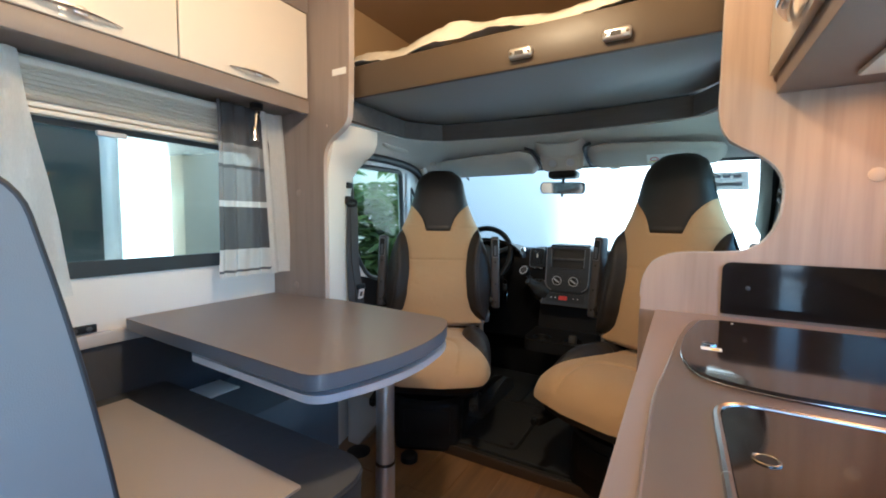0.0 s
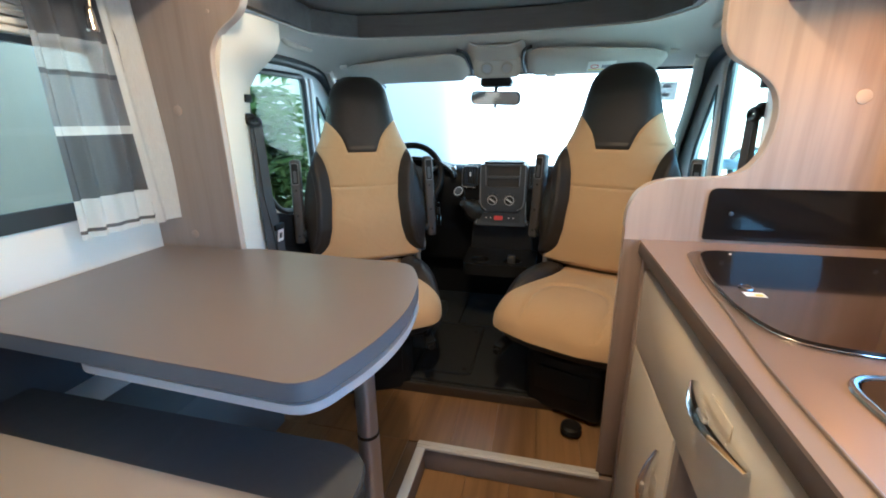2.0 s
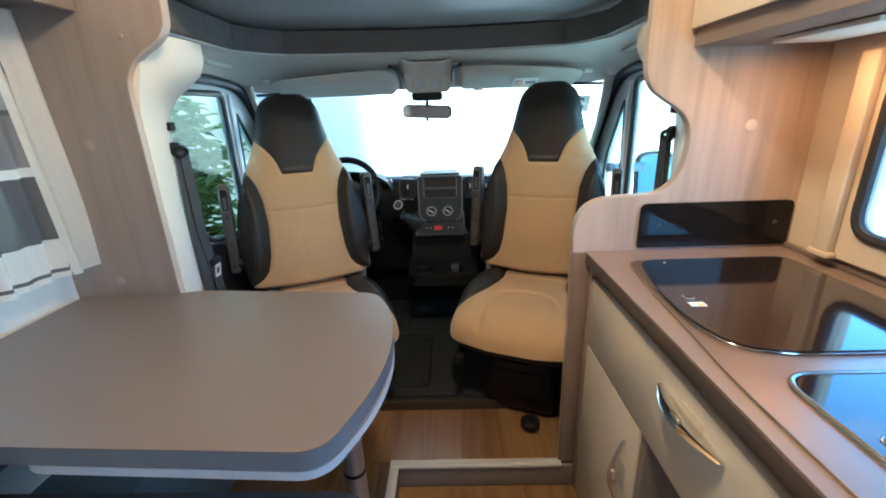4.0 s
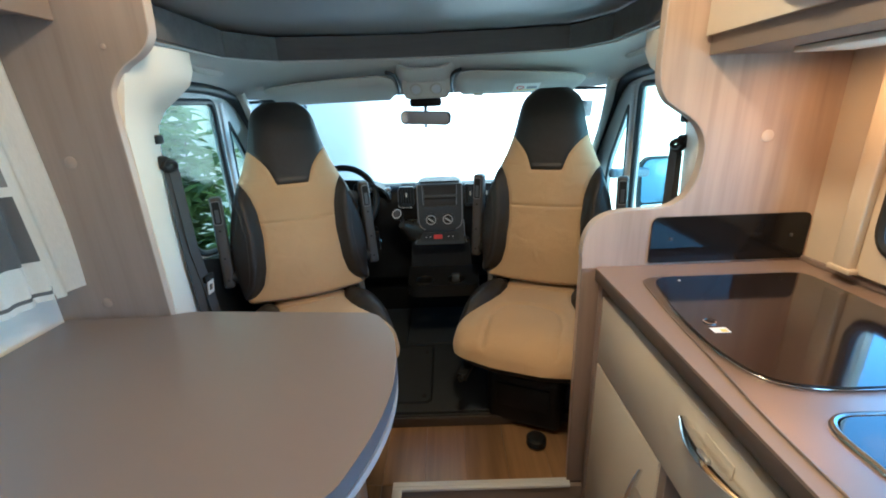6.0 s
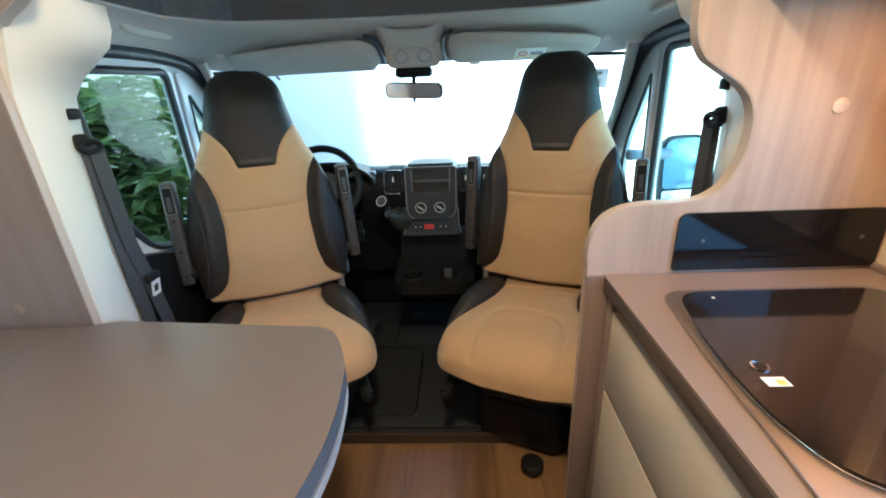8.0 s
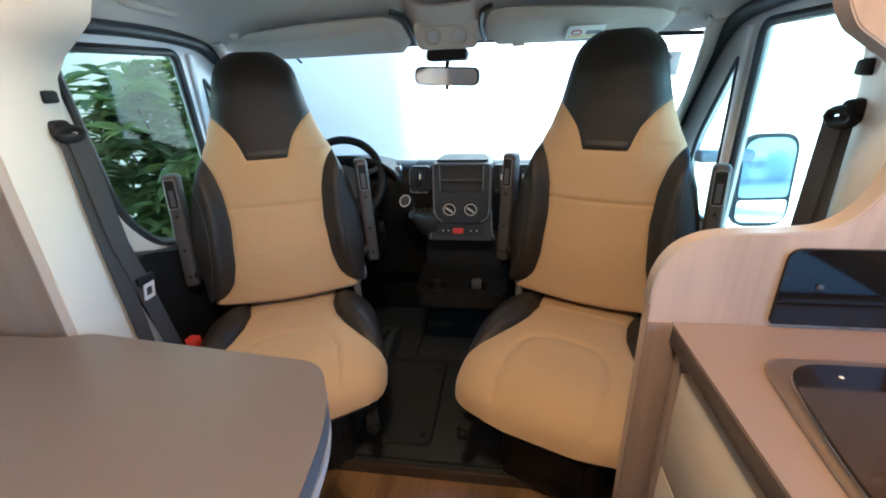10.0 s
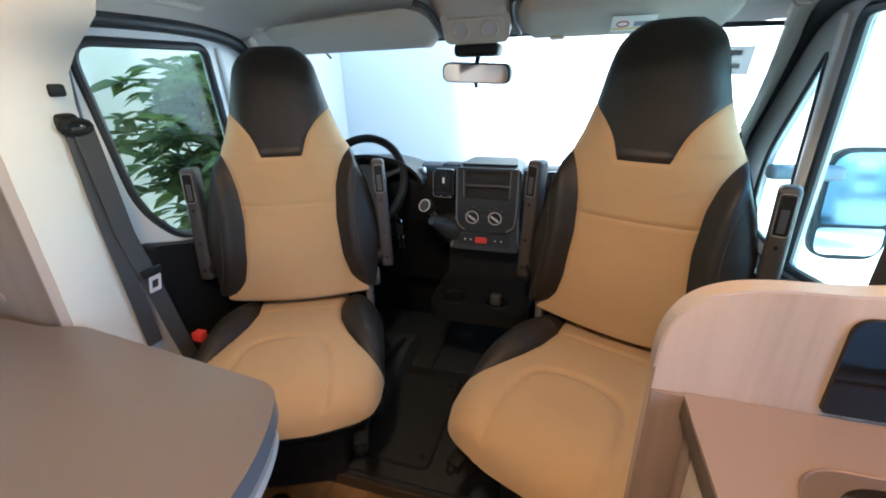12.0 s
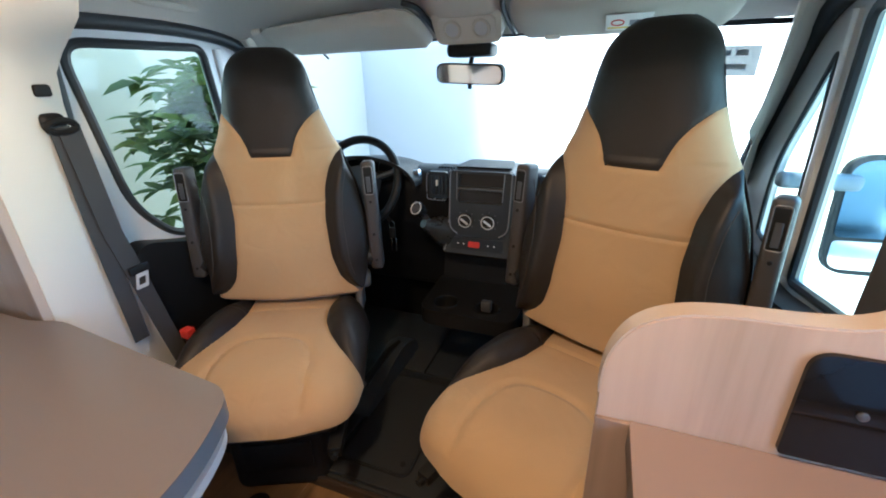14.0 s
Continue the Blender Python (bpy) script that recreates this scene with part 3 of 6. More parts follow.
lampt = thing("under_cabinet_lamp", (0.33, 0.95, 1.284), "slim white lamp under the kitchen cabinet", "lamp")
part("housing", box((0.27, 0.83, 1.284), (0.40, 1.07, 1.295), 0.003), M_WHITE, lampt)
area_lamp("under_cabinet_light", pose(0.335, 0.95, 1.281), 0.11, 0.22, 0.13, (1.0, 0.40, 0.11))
lampc = thing("ceiling_lamp", (-0.42, 0.64, 1.95), "round white ceiling lamp", "lamp")
part("housing", lathe([(0.11, 0), (0.11, -0.018), (0.09, -0.026), (0.03, -0.028), (0.03, -0.06), (0.015, -0.065)], Matrix.Translation((-0.42, 0.64, 2.019)), 28), M_WHITE, lampc)
bulb = bpy.data.lights.new("ceiling_bulb", "POINT")
bulb.energy, bulb.color, bulb.shadow_soft_size = 4.1, WARM, 0.07
new("ceiling_bulb", bulb).location = (-0.42, 0.64, 1.87)

# ---- left window, blind and curtains ----
window_1 = thing("window_1", (XL, 0.6, 0.8), "tinted hinged side window with a black frame", "window", kind="structure")
hole = rounded([(0.06, 0.865), (1.09, 0.865), (1.09, 1.265), (0.06, 1.265)], 0.045)
part("window_frame", plate(rounded([(0.00, 0.815), (1.15, 0.815), (1.15, 1.315), (0.00, 1.315)], 0.06), yz(XL - 0.004), 0.012, [hole], 0.002), M_SEAL, window_1, "black rubber window frame")
p = part("pane", plate(rounded([(0.03, 0.835), (1.12, 0.835), (1.12, 1.295), (0.03, 1.295)], 0.05), yz(XL - 0.03), 0.004), M_SMOKE, window_1)
p.visible_shadow = False
part("latch", box((XL + 0.006, 0.55, 1.252), (XL + 0.022, 0.63, 1.268), 0.004), M_RAIL, window_1, "grey window latch")
blind = thing("pleated_blind", (XL, 0.5, 1.27), "white pleated blind gathered up above the window", "blind")
pleats = []
for j in range(17):
    z = 1.322 + 0.104 * j / 16
    pleats.append([(XL + 0.030 + (0.016 if j % 2 else 0.0) + 0.002 * noise.noise(Vector((i * 0.4, j * 1.7, 5))), -0.10 + 1.27 * i / 24, z + 0.0025 * noise.noise(Vector((i * 0.3, j * 0.9, 9)))) for i in range(25)])
part("pleated_cloth", sheet(pleats, 0.002), M_WHITE, blind, "white pleated blind cloth gathered up")
part("cassette", box((XL + 0.001, -0.10, 1.404), (XL + 0.060, 1.17, 1.428), 0.008, 3), M_WHITE, blind)
for z in (1.282, 1.300):
    part("blind_rail", box((XL + 0.010, -0.06, z), (XL + 0.045, 1.15, z + 0.015), 0.005, 2), M_WHITE, blind)


def hanging(y0, y1, z0, z1, n=40, amp=0.016, freq=95.0, x=XL + 0.085, flare=0.0):
    """A strip of folded cloth between two heights; the pairs give its edges below and above."""
    rows = []
    for j in range(7):
        t = j / 6
        z = z0 + (z1 - z0) * t
        a, b = y0[0] + (y0[1] - y0[0]) * t, y1[0] + (y1[1] - y1[0]) * t
        rows.append([(x + amp * math.sin((i / n) * freq * (b - a) * 1.3 + 0.6 * z) * (0.6 + 0.4 * math.sin(9 * i / n)) + flare * (1 - t), a + (b - a) * i / n, z) for i in range(n + 1)])
    return sheet(rows)


curtain = thing("curtain", (XL + 0.085, 1.05, 0.775), "white voile curtain with charcoal and grey bands", "curtain", "curtains")
part("dark_band", hanging((0.890, 0.885), (1.105, 1.07), 1.285, 1.436), M_CURTDARK, curtain, "charcoal gathered band")
part("sheer_band", hanging((0.888, 0.890), (1.110, 1.105), 1.205, 1.285), M_SHEER, curtain)
part("thin_band", hanging((0.888, 0.888), (1.110, 1.110), 1.192, 1.205), M_CURTDARK, curtain)
part("grey_band", hanging((0.886, 0.888), (1.100, 1.110), 1.068, 1.192), M_CURTGREY, curtain)
part("sheer_band", hanging((0.886, 0.886), (1.100, 1.100), 1.045, 1.068), M_CURTAIN, curtain)
part("grey_band", hanging((0.884, 0.886), (1.112, 1.100), 0.880, 1.045), M_CURTDARK, curtain)
part("sheer_band", hanging((0.880, 0.884), (1.130, 1.112), 0.800, 0.880), M_CURTAIN, curtain)
part("thin_band", hanging((0.880, 0.880), (1.132, 1.130), 0.790, 0.800), M_CURTDARK, curtain)
part("sheer_band", hanging((0.880, 0.880), (1.134, 1.132), 0.775, 0.790), M_CURTAIN, curtain)
part("white_side", hanging((1.100, 1.060), (1.235, 1.165), 0.772, 1.430, x=XL + 0.095, amp=0.014, freq=60), M_CURTAIN, curtain, "white gathered edge")
curtain2 = thing("curtain", (XL + 0.085, 0.3, 0.775), "white voile curtain drawn back beside the window", "curtain", "curtains")
part("white_side", hanging((0.10, 0.14), (0.455, 0.365), 0.775, 1.430, amp=0.016, freq=50), M_CURTAIN, curtain2)
spot = thing("reading_lamp", (-1.45, 1.01, 1.28), "small chrome reading lamp hanging under the cabinet", "lamp")
part("mount", lathe([(0.024, 0), (0.024, 0.018), (0.018, 0.022)], Matrix.Translation((-1.45, 1.015, 1.422)), 20), M_BLACK, spot, "black round mount")
part("stem", tube([(-1.45, 1.015, 1.424), (-1.45, 1.012, 1.38), (-1.45, 1.008, 1.345)], 0.005, 8), M_CHROME, spot)
part("head", lathe([(0.007, 0.054), (0.010, 0.046), (0.012, 0.016), (0.0145, 0.0), (0.011, -0.004)], Matrix.Translation((-1.45, 1.005, 1.302)), 16), M_CHROME, spot)

# ---- dinette ----
solo("wall_rail", box((XL + 0.001, -0.3, 0.600), (XL + 0.030, 1.188, 0.640), 0.004), M_RAIL, "pale grey table support rail on the wall", "rail")
solo("side_panel", box((XL + 0.001, -1.2, 0.0), (XL + 0.014, 1.188, 0.598), 0.003), M_BENCH, "slate grey fabric lining below the rail", "panel", kind="structure")
sock = thing("wall_socket", (XL + 0.02, 0.49, 0.645), "small black double socket above the rail", "socket")
part("plate", box((XL + 0.001, 0.452, 0.643), (XL + 0.014, 0.528, 0.668), 0.003), M_BLACK, sock)
for y in (0.472, 0.508):
    part("outlet", lathe([(0.008, 0), (0.006, 0.001)], Matrix.Translation((XL + 0.014, y, 0.6555)) @ pose(0, 0, 0, 0, 90), 14), M_DASH_TRIM, sock)

tab = thing("dinette_table", (-0.705, 0.86, 0.0), "taupe laminate dinette table with a grey edge and one leg", "table")
top_line = rounded([(-1.556, 0.595), (-0.655, 0.556), (-0.600, 0.710), (-0.583, 0.850), (-0.605, 1.025), (-0.670, 1.148), (-1.215, 1.196), (-1.285, 1.170), (-1.556, 1.170)], [0.01, 0.05, 0.3, 0.3, 0.2, 0.045, 0.05, 0.05, 0.01], 8)
part("tabletop", plate(top_line, xy(0.6715), 0.0035), M_TABLE, tab, "taupe laminate top")
part("table_edge", plate(top_line, xy(0.638), 0.0335, bevel=0.006), M_TABLE_EDGE, tab, "blue-grey plastic edge")
low = rounded([(-1.20, 0.592), (-0.660, 0.566), (-0.601, 0.710), (-0.584, 0.850), (-0.606, 1.025), (-0.668, 1.140), (-1.20, 1.150)], [0.05, 0.05, 0.3, 0.3, 0.2, 0.07, 0.02], 8)
part("extension_leaf", plate(low, xy(0.606), 0.018, bevel=0.004), M_RAIL, tab, "light grey pull-out leaf under the top")
part("slide_block", box((-1.16, 0.66, 0.624), (-0.74, 1.12, 0.638), 0), M_BLACK, tab)
leg = part("leg", tube([(-0.705, 0.86, 0.0), (-0.705, 0.86, 0.318)], 0.027, 20), M_ALU, tab, "grey metal leg")
part("leg_upper", tube([(-0.705, 0.86, 0.322), (-0.705, 0.86, 0.606)], 0.0255, 20), M_ALU, leg)
part("leg_ring", tube([(-0.705, 0.86, 0.316), (-0.705, 0.86, 0.324)], 0.0275, 20), M_BLACK, leg)
part("foot_plate", lathe([(0.06, 0), (0.06, 0.004), (0.03, 0.012), (0.028, 0.03)], Matrix.Translation((-0.705, 0.86, 0.0)), 24), M_ALU, leg)

bench = thing("dinette_bench", (-1.05, 0.4, 0.0), "slate grey dinette bench with a beige seat panel", "bench")
bl = rounded([(-1.57, -0.35), (-0.615, -0.35), (-0.612, 0.706), (-1.57, 0.712)], [0.01, 0.05, 0.10, 0.02], 8)
part("base", plate([((p[0] + 1.57) * 0.96 - 1.57, p[1] * 0.96) for p in bl], xy(0.0), 0.295), M_CARCASS, bench, "taupe bench box")
part("seat_cushion", plate(bl, xy(0.295), 0.130, bevel=0.018), M_BENCH, bench, "slate grey cushion")
part("piping", tube([(p[0], p[1], 0.413) for p in bl], 0.004, 8, closed=True), M_PIPING, bench)
part("seat_panel", plate(rounded([(-1.50, -0.3), (-0.688, -0.3), (-0.690, 0.552), (-1.50, 0.568)], 0.004, 2), xy(0.4255), 0.006, bevel=0.002), M_BOARD, bench, "beige fabric seat panel")
bk = rounded([(0.02, 0.432), (0.232, 0.432), (0.215, 0.62), (0.178, 0.85), (0.135, 1.045), (0.05, 1.07), (-0.01, 1.04)], [0.02, 0.03, 0.3, 0.3, 0.05, 0.05, 0.03], 6)
part("backrest", plate(bk, yz(-1.56), 0.90, bevel=0.02), M_BENCHBACK, bench, "grey padded backrest")
part("piping", tube([(-0.664, p[0] , p[1]) for p in bk], 0.005, 8, closed=True, up=(1, 0, 0)), M_PIPING, bench)
locker = thing("floor_locker", (-1.35, 0.98, 0.0), "low blue-grey locker by the wall with a pale lid strip", "locker")
part("body", box((XL + 0.016, 0.765, 0.0), (-1.20, 1.185, 0.355), 0.006), M_BLUEGREY, locker)
part("lid_strip", box((XL + 0.018, 0.766, 0.356), (-1.44, 0.910, 0.362), 0.002), M_PAPER, locker, "white lid strip")
solo("rubber_stopper", lathe([(0.05, 0), (0.05, 0.006), (0.04, 0.010), (0.001, 0.011)], Matrix.Translation((-1.172, 1.273, 0.0)), 24), M_BLACK, "black round plastic cap on the floor", "stopper")

solo("floor_wedge", plate(rounded([(-1.268, 0.001), (-1.208, 0.001), (-1.092, 0.140), (-1.130, 0.232), (-1.268, 0.232)], [0.004, 0.004, 0.008, 0.008, 0.004], 3), xz(1.312), 0.075, bevel=0.003), M_FRONT, "beige slanted cover block beside the floor cap", "cover")

# ---- kitchen ----
XK = -0.045
kit = thing("kitchen_cabinet", (0.23, 0.4, -0.09), "cream-fronted kitchen unit with an open niche", "cabinet")
part("carcass", box((XK + 0.018, 0.791, -0.088), (XR - 0.002, YP - 0.002, 0.733), 0), M_CARCASS, kit, "taupe carcass")
part("drawer_box", box((XK + 0.018, -0.12, 0.490), (XR - 0.002, 0.789, 0.733), 0), M_CARCASS, kit)
part("niche_back", box((XK + 0.32, -0.12, -0.088), (XR - 0.002, 0.765, 0.489), 0), M_CARCASS, kit)
part("niche_side", box((XK + 0.004, 0.766, -0.088), (XK + 0.32, 0.790, 0.484), 0.001), M_CARCASS, kit, "taupe niche side")
part("niche_floor", box((XK + 0.018, -0.12, -0.088), (XK + 0.319, 0.765, 0.04), 0), M_CARCASS, kit)
dr = part("drawer_front", box((XK - 0.001, 0.13, 0.489), (XK + 0.017, 1.153, 0.697), 0.003, 2), M_FRONT, kit, "wide cream drawer front")
bow_handle(dr, (XK - 0.001, 0.735, 0.652), (XK - 0.001, 0.545, 0.652), (-1, 0, 0), 0.015)
dr2 = part("drawer_front", box((XK - 0.001, -0.118, 0.489), (XK + 0.017, 0.126, 0.697), 0.003, 2), M_FRONT, kit)
dd = part("door", box((XK - 0.001, 0.792, -0.086), (XK + 0.017, 1.153, 0.485), 0.003, 2), M_FRONT, kit, "cream lower door")
bow_handle(dd, (XK - 0.001, 0.845, 0.412), (XK - 0.001, 0.845, 0.215), (-1, 0, 0), 0.011)
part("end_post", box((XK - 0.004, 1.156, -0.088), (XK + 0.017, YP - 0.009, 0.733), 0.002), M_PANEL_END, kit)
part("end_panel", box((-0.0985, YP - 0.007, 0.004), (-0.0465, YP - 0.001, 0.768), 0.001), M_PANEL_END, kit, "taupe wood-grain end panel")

SINK = rounded([(0.036, 0.20), (0.41, 0.20), (0.41, 0.590), (0.036, 0.590)], 0.05, 8)
wt = thing("worktop", (0.22, 0.4, 0.735), "mushroom-coloured kitchen worktop with a dark edge", "worktop")
part("top", plate([(-0.060, -0.13), (XR - 0.002, -0.13), (XR - 0.002, YP - 0.002), (-0.060, YP - 0.002)], xy(0.764), 0.006, [SINK]), M_WORKTOP, wt)
part("front_edge", box((-0.060, -0.13, 0.733), (-0.042, YP - 0.002, 0.764), 0.002), M_WORKEDGE, wt, "dark brown front edge")
part("seal_strip", box((XR - 0.014, -0.13, 0.770), (XR - 0.002, YP - 0.002, 0.785), 0.004), M_WORKTOP, wt)

hob = thing("sink_and_hob", (0.22, 0.62, 0.77), "steel sink and hob unit with a smoked glass lid", "sink")
plan = rounded([(0.022, 1.100), (0.435, 1.100), (0.435, 0.165), (-0.030, 0.165), (-0.032, 0.58), (-0.018, 0.72), (-0.006, 0.90)], [0.05, 0.04, 0.04, 0.04, 0.3, 0.3, 0.2], 8)
part("steel_deck", plate(plan, xy(0.7705), 0.003, [SINK], 0.001), M_DECK, hob, "steel deck tinted with the warm light it reflects")
part("rim", tube([(q[0], q[1], 0.7722) for q in plan], 0.0022, 8, closed=True), M_DECK, hob)
lid = rounded([(0.040, 1.076), (0.415, 1.076), (0.415, 0.640), (0.100, 0.640), (0.022, 0.664), (-0.003, 0.755), (0.004, 0.90)], [0.05, 0.04, 0.04, 0.1, 0.05, 0.1, 0.15], 8)
gl = part("glass_lid", plate(lid, xy(0.776), 0.006, bevel=0.0015), M_BROWNGLASS, hob, "smoked brown glass hob lid")
part("lid_rim", tube([(q[0], q[1], 0.776) for q in lid], 0.0009, 8, closed=True), M_CHROME, gl)
part("lid_knob", lathe([(0.012, 0), (0.012, 0.002), (0.009, 0.0025), (0.008, 0.0012), (0.001, 0.001)], Matrix.Translation((0.044, 0.846, 0.782)), 20), M_CHROME, gl)
part("lid_dot", lathe([(0.003, 0), (0.002, 0.001)], Matrix.Translation((0.095, 1.05, 0.782)), 10), M_PAPER, gl)
part("knob_core", lathe([(0.0092, 0), (0.0088, 0.0022), (0.001, 0.0022)], Matrix.Translation((0.044, 0.846, 0.782)), 20), M_SLOT, gl)
stk = part("warning_label", box((0.029, 0.804, 0.7822), (0.060, 0.823, 0.7826), 0), M_PAPER, gl, "small white warning label")
part("label_print", box((0.044, 0.806, 0.7827), (0.056, 0.816, 0.7829), 0), M_YELLOW, stk)
bowl_rows = []
for z, k in ((0.772, 1.0), (0.765, 0.985), (0.70, 0.955), (0.655, 0.93), (0.632, 0.86), (0.628, 0.70), (0.626, 0.02)):
    bowl_rows.append([(0.223 + (q[0] - 0.223) * k, 0.396 + (q[1] - 0.396) * k, z) for q in (*SINK, SINK[0])])
part("bowl", sheet(bowl_rows), M_BOWL, hob, "steel sink bowl tinted with the brown it reflects")
part("bowl_rim", tube([(q[0], q[1], 0.7745) for q in SINK], 0.0048, 8, closed=True), M_STEEL, hob, "bright steel sink rim")
hole_at = Matrix.Translation((0.070, 0.452, 0.7765))
sink_lid = [(0.223 + (q[0] - 0.223) * 0.975, 0.396 + (q[1] - 0.396) * 0.975) for q in SINK]
lid2 = part("sink_lid", plate(sink_lid, xy(0.7715), 0.005, bevel=0.001), M_BROWNGLASS, hob, "smoked brown glass sink lid")
part("finger_hole", lathe([(0.0120, 0), (0.0120, 0.0012), (0.0105, 0.0018), (0.009, 0.0010)], hole_at, 24), M_STEEL, lid2, "chrome-ringed finger hole")
part("hole_core", lathe([(0.0092, 0), (0.0088, 0.0014), (0.001, 0.0014)], hole_at, 20), M_SLOT, lid2)
dr3 = part("drain", lathe([(0.034, 0), (0.034, 0.003), (0.026, 0.004), (0.024, 0.001)], Matrix.Translation((0.115, 0.43, 0.629)), 24), M_CHROME, hob)
part("drain_hole", lathe([(0.022, 0), (0.001, 0.001)], Matrix.Translation((0.115, 0.43, 0.6305)), 20), M_BLACK, dr3)

spl = rounded([(0.082, 0.778), (0.500, 0.778), (0.500, 0.906), (0.082, 0.906)], [0.006, 0.006, 0.02, 0.022], 6)
sb = thing("splashback", (0.29, YP - 0.007, 0.778), "black glass splashback panel on the wood partition", "splashback")
part("glass_panel", plate(spl, xz(YP - 0.0075), 0.006, bevel=0.0015), M_BLACKGLASS, sb)
for q in ((0.135, 0.845), (0.455, 0.845)):
    part("stud", lathe([(0.005, 0), (0.005, 0.002), (0.003, 0.003)], Matrix.Translation((q[0], YP - 0.0077, q[1])) @ pose(0, 0, 0, 90), 14), M_DASH_TRIM, sb)
window_2 = thing("window_2", (XR, 0.63, 0.83), "kitchen side window in a cream frame", "window", kind="structure")
part("window_frame", plate(rounded([(0.20, 0.80), (1.06, 0.80), (1.06, 1.27), (0.20, 1.27)], 0.03), yz(XR - 0.03), 0.029, [rounded([(0.28, 0.86), (0.99, 0.86), (0.99, 1.22), (0.28, 1.22)], 0.04)], 0.004), M_WALLWARM, window_2, "cream blind frame")
p = part("pane", plate(rounded([(0.27, 0.85), (1.0, 0.85), (1.0, 1.23), (0.27, 1.23)], 0.04), yz(XR + 0.012), 0.004), M_GLASS, window_2)
p.visible_shadow = False

part("window_seal", tube([(XR - 0.026, q[0], q[1]) for q in rounded([(0.285, 0.865), (0.985, 0.865), (0.985, 1.215), (0.285, 1.215)], 0.06, 8)], 0.014, 8, closed=True, up=(1, 0, 0)), M_SEAL, window_2, "black rubber window seal")
part("blind_guide", box((XR - 0.052, 1.012, 0.806), (XR - 0.031, 1.056, 1.262), 0.005, 3), M_WALLWARM, window_2, "cream blind guide post")
part("guide_foot", box((XR - 0.056, 1.004, 0.798), (XR - 0.031, 1.064, 0.812), 0.004, 2), M_WALLWARM, window_2)

# ---- cab shell ----
CX = -0.535


def mirror_x(x, s):
    """x on the left side (s = 1) or its mirror image on the other (s = -1)."""
    return x if s > 0 else 2 * CX - x


solo("cab_floor", box((-1.42, 1.471, -0.03), (0.35, 2.75, 0.042), 0.004), M_RUBBER, "black rubber cab floor", "floor", kind="structure")
mat = thing("cab_mat", (-0.535, 1.9, 0.042), "black rubber mat between the cab seats", "mat")
for x0, x1, y0, y1 in ((-1.10, -0.812, 1.480, 1.985), (-0.806, 0.03, 1.480, 1.985), (-1.10, -0.700, 1.992, 2.40), (-0.694, 0.03, 1.992, 2.40)):
    part("mat_sheet", box((x0, y0, 0.042), (x1, y1, 0.058), 0.005), M_RUBBER, mat)
hatch = part("hatch", plate(rounded([(-0.790, 1.535), (-0.565, 1.535), (-0.565, 1.94), (-0.790, 1.94)], [0.01, 0.03, 0.01, 0.01]), xy(0.058), 0.004, bevel=0.0015), M_RUBBER, mat)
part("hatch_groove", tube([(q[0], q[1], 0.0585) for q in rounded([(-0.796, 1.529), (-0.559, 1.529), (-0.559, 1.946), (-0.796, 1.946)], [0.01, 0.033, 0.01, 0.01])], 0.003, 6, closed=True), M_SLOT, hatch, "dark groove round the hatch")
for q in ((-0.590, 1.57), (-0.590, 1.90)):
    part("hatch_screw", lathe([(0.010, 0), (0.009, 0.002)], Matrix.Translation((*q, 0.062)), 14), M_BLACK, hatch)
solo("cab_threshold", box((-1.30, 1.4585, -0.004), (0.10, 1.4705, 0.040), 0.003), M_THRESH, "dark brown edge strip between wood floor and cab mat", "trim", kind="structure")
brake = thing("handbrake", (-0.80, 1.93, 0.042), "low black handbrake console beside the driver seat", "handbrake")
part("console_box", plate(rounded([(1.70, 0.045), (2.14, 0.045), (2.12, 0.12), (2.00, 0.165), (1.72, 0.10)], [0.01, 0.01, 0.03, 0.05, 0.03], 5), yz(-0.862), 0.075, bevel=0.008), M_DASH, brake)
part("lever", tube([(-0.825, 2.03, 0.15), (-0.825, 1.93, 0.172), (-0.825, 1.76, 0.158)], [0.011, 0.013, 0.016], 12), M_BLACK, brake)
part("release_tip", lathe([(0.008, 0), (0.008, 0.010), (0.005, 0.013)], Matrix.Translation((-0.825, 1.758, 0.158)) @ pose(0, 0, 0, 95), 12), M_DASH_TRIM, brake)

solo("firewall", merge(box((-1.48, 2.70, -0.03), (0.41, 2.74, 0.70), 0), box((-1.50, 1.43, -0.05), (-1.47, 2.74, 0.30), 0), box((0.40, 1.43, -0.05), (0.43, 2.74, 0.30), 0), box((-1.50, 2.44, 0.30), (-1.47, 2.74, 0.86), 0), box((0.40, 2.44, 0.30), (0.43, 2.74, 0.86), 0)), M_DASH, "dark footwell lining", "lining", kind="structure")
inner = smooth_line([(-1.205, 1.27, 1.398), (-1.205, 1.60, 1.398), (-1.19, 1.67, 1.398), (-1.10, 1.785, 1.398), (-0.95, 1.832, 1.398), (-0.56, 1.872, 1.398), (-0.15, 1.845, 1.398), (0.03, 1.80, 1.398), (0.115, 1.67, 1.398), (0.127, 1.60, 1.398), (0.127, 1.27, 1.398)], 6)
outer = smooth_line([(-1.405, 1.27, 1.300), (-1.405, 1.55, 1.300), (-1.405, 1.85, 1.304), (-1.370, 2.050, 1.292), (-1.24, 2.135, 1.280), (-0.53, 2.205, 1.288), (0.17, 2.135, 1.280), (0.300, 2.050, 1.292), (0.338, 1.85, 1.304), (0.340, 1.58, 1.300), (0.340, 1.27, 1.300)], 6)
rows = []
for j in range(9):
    t = j / 8
    rows.append([a.lerp(b, t) + Vector((0, 0, 0.030 * math.sin(math.pi * t) * (1 - 0.3 * t))) for a, b in zip(inner, outer)])
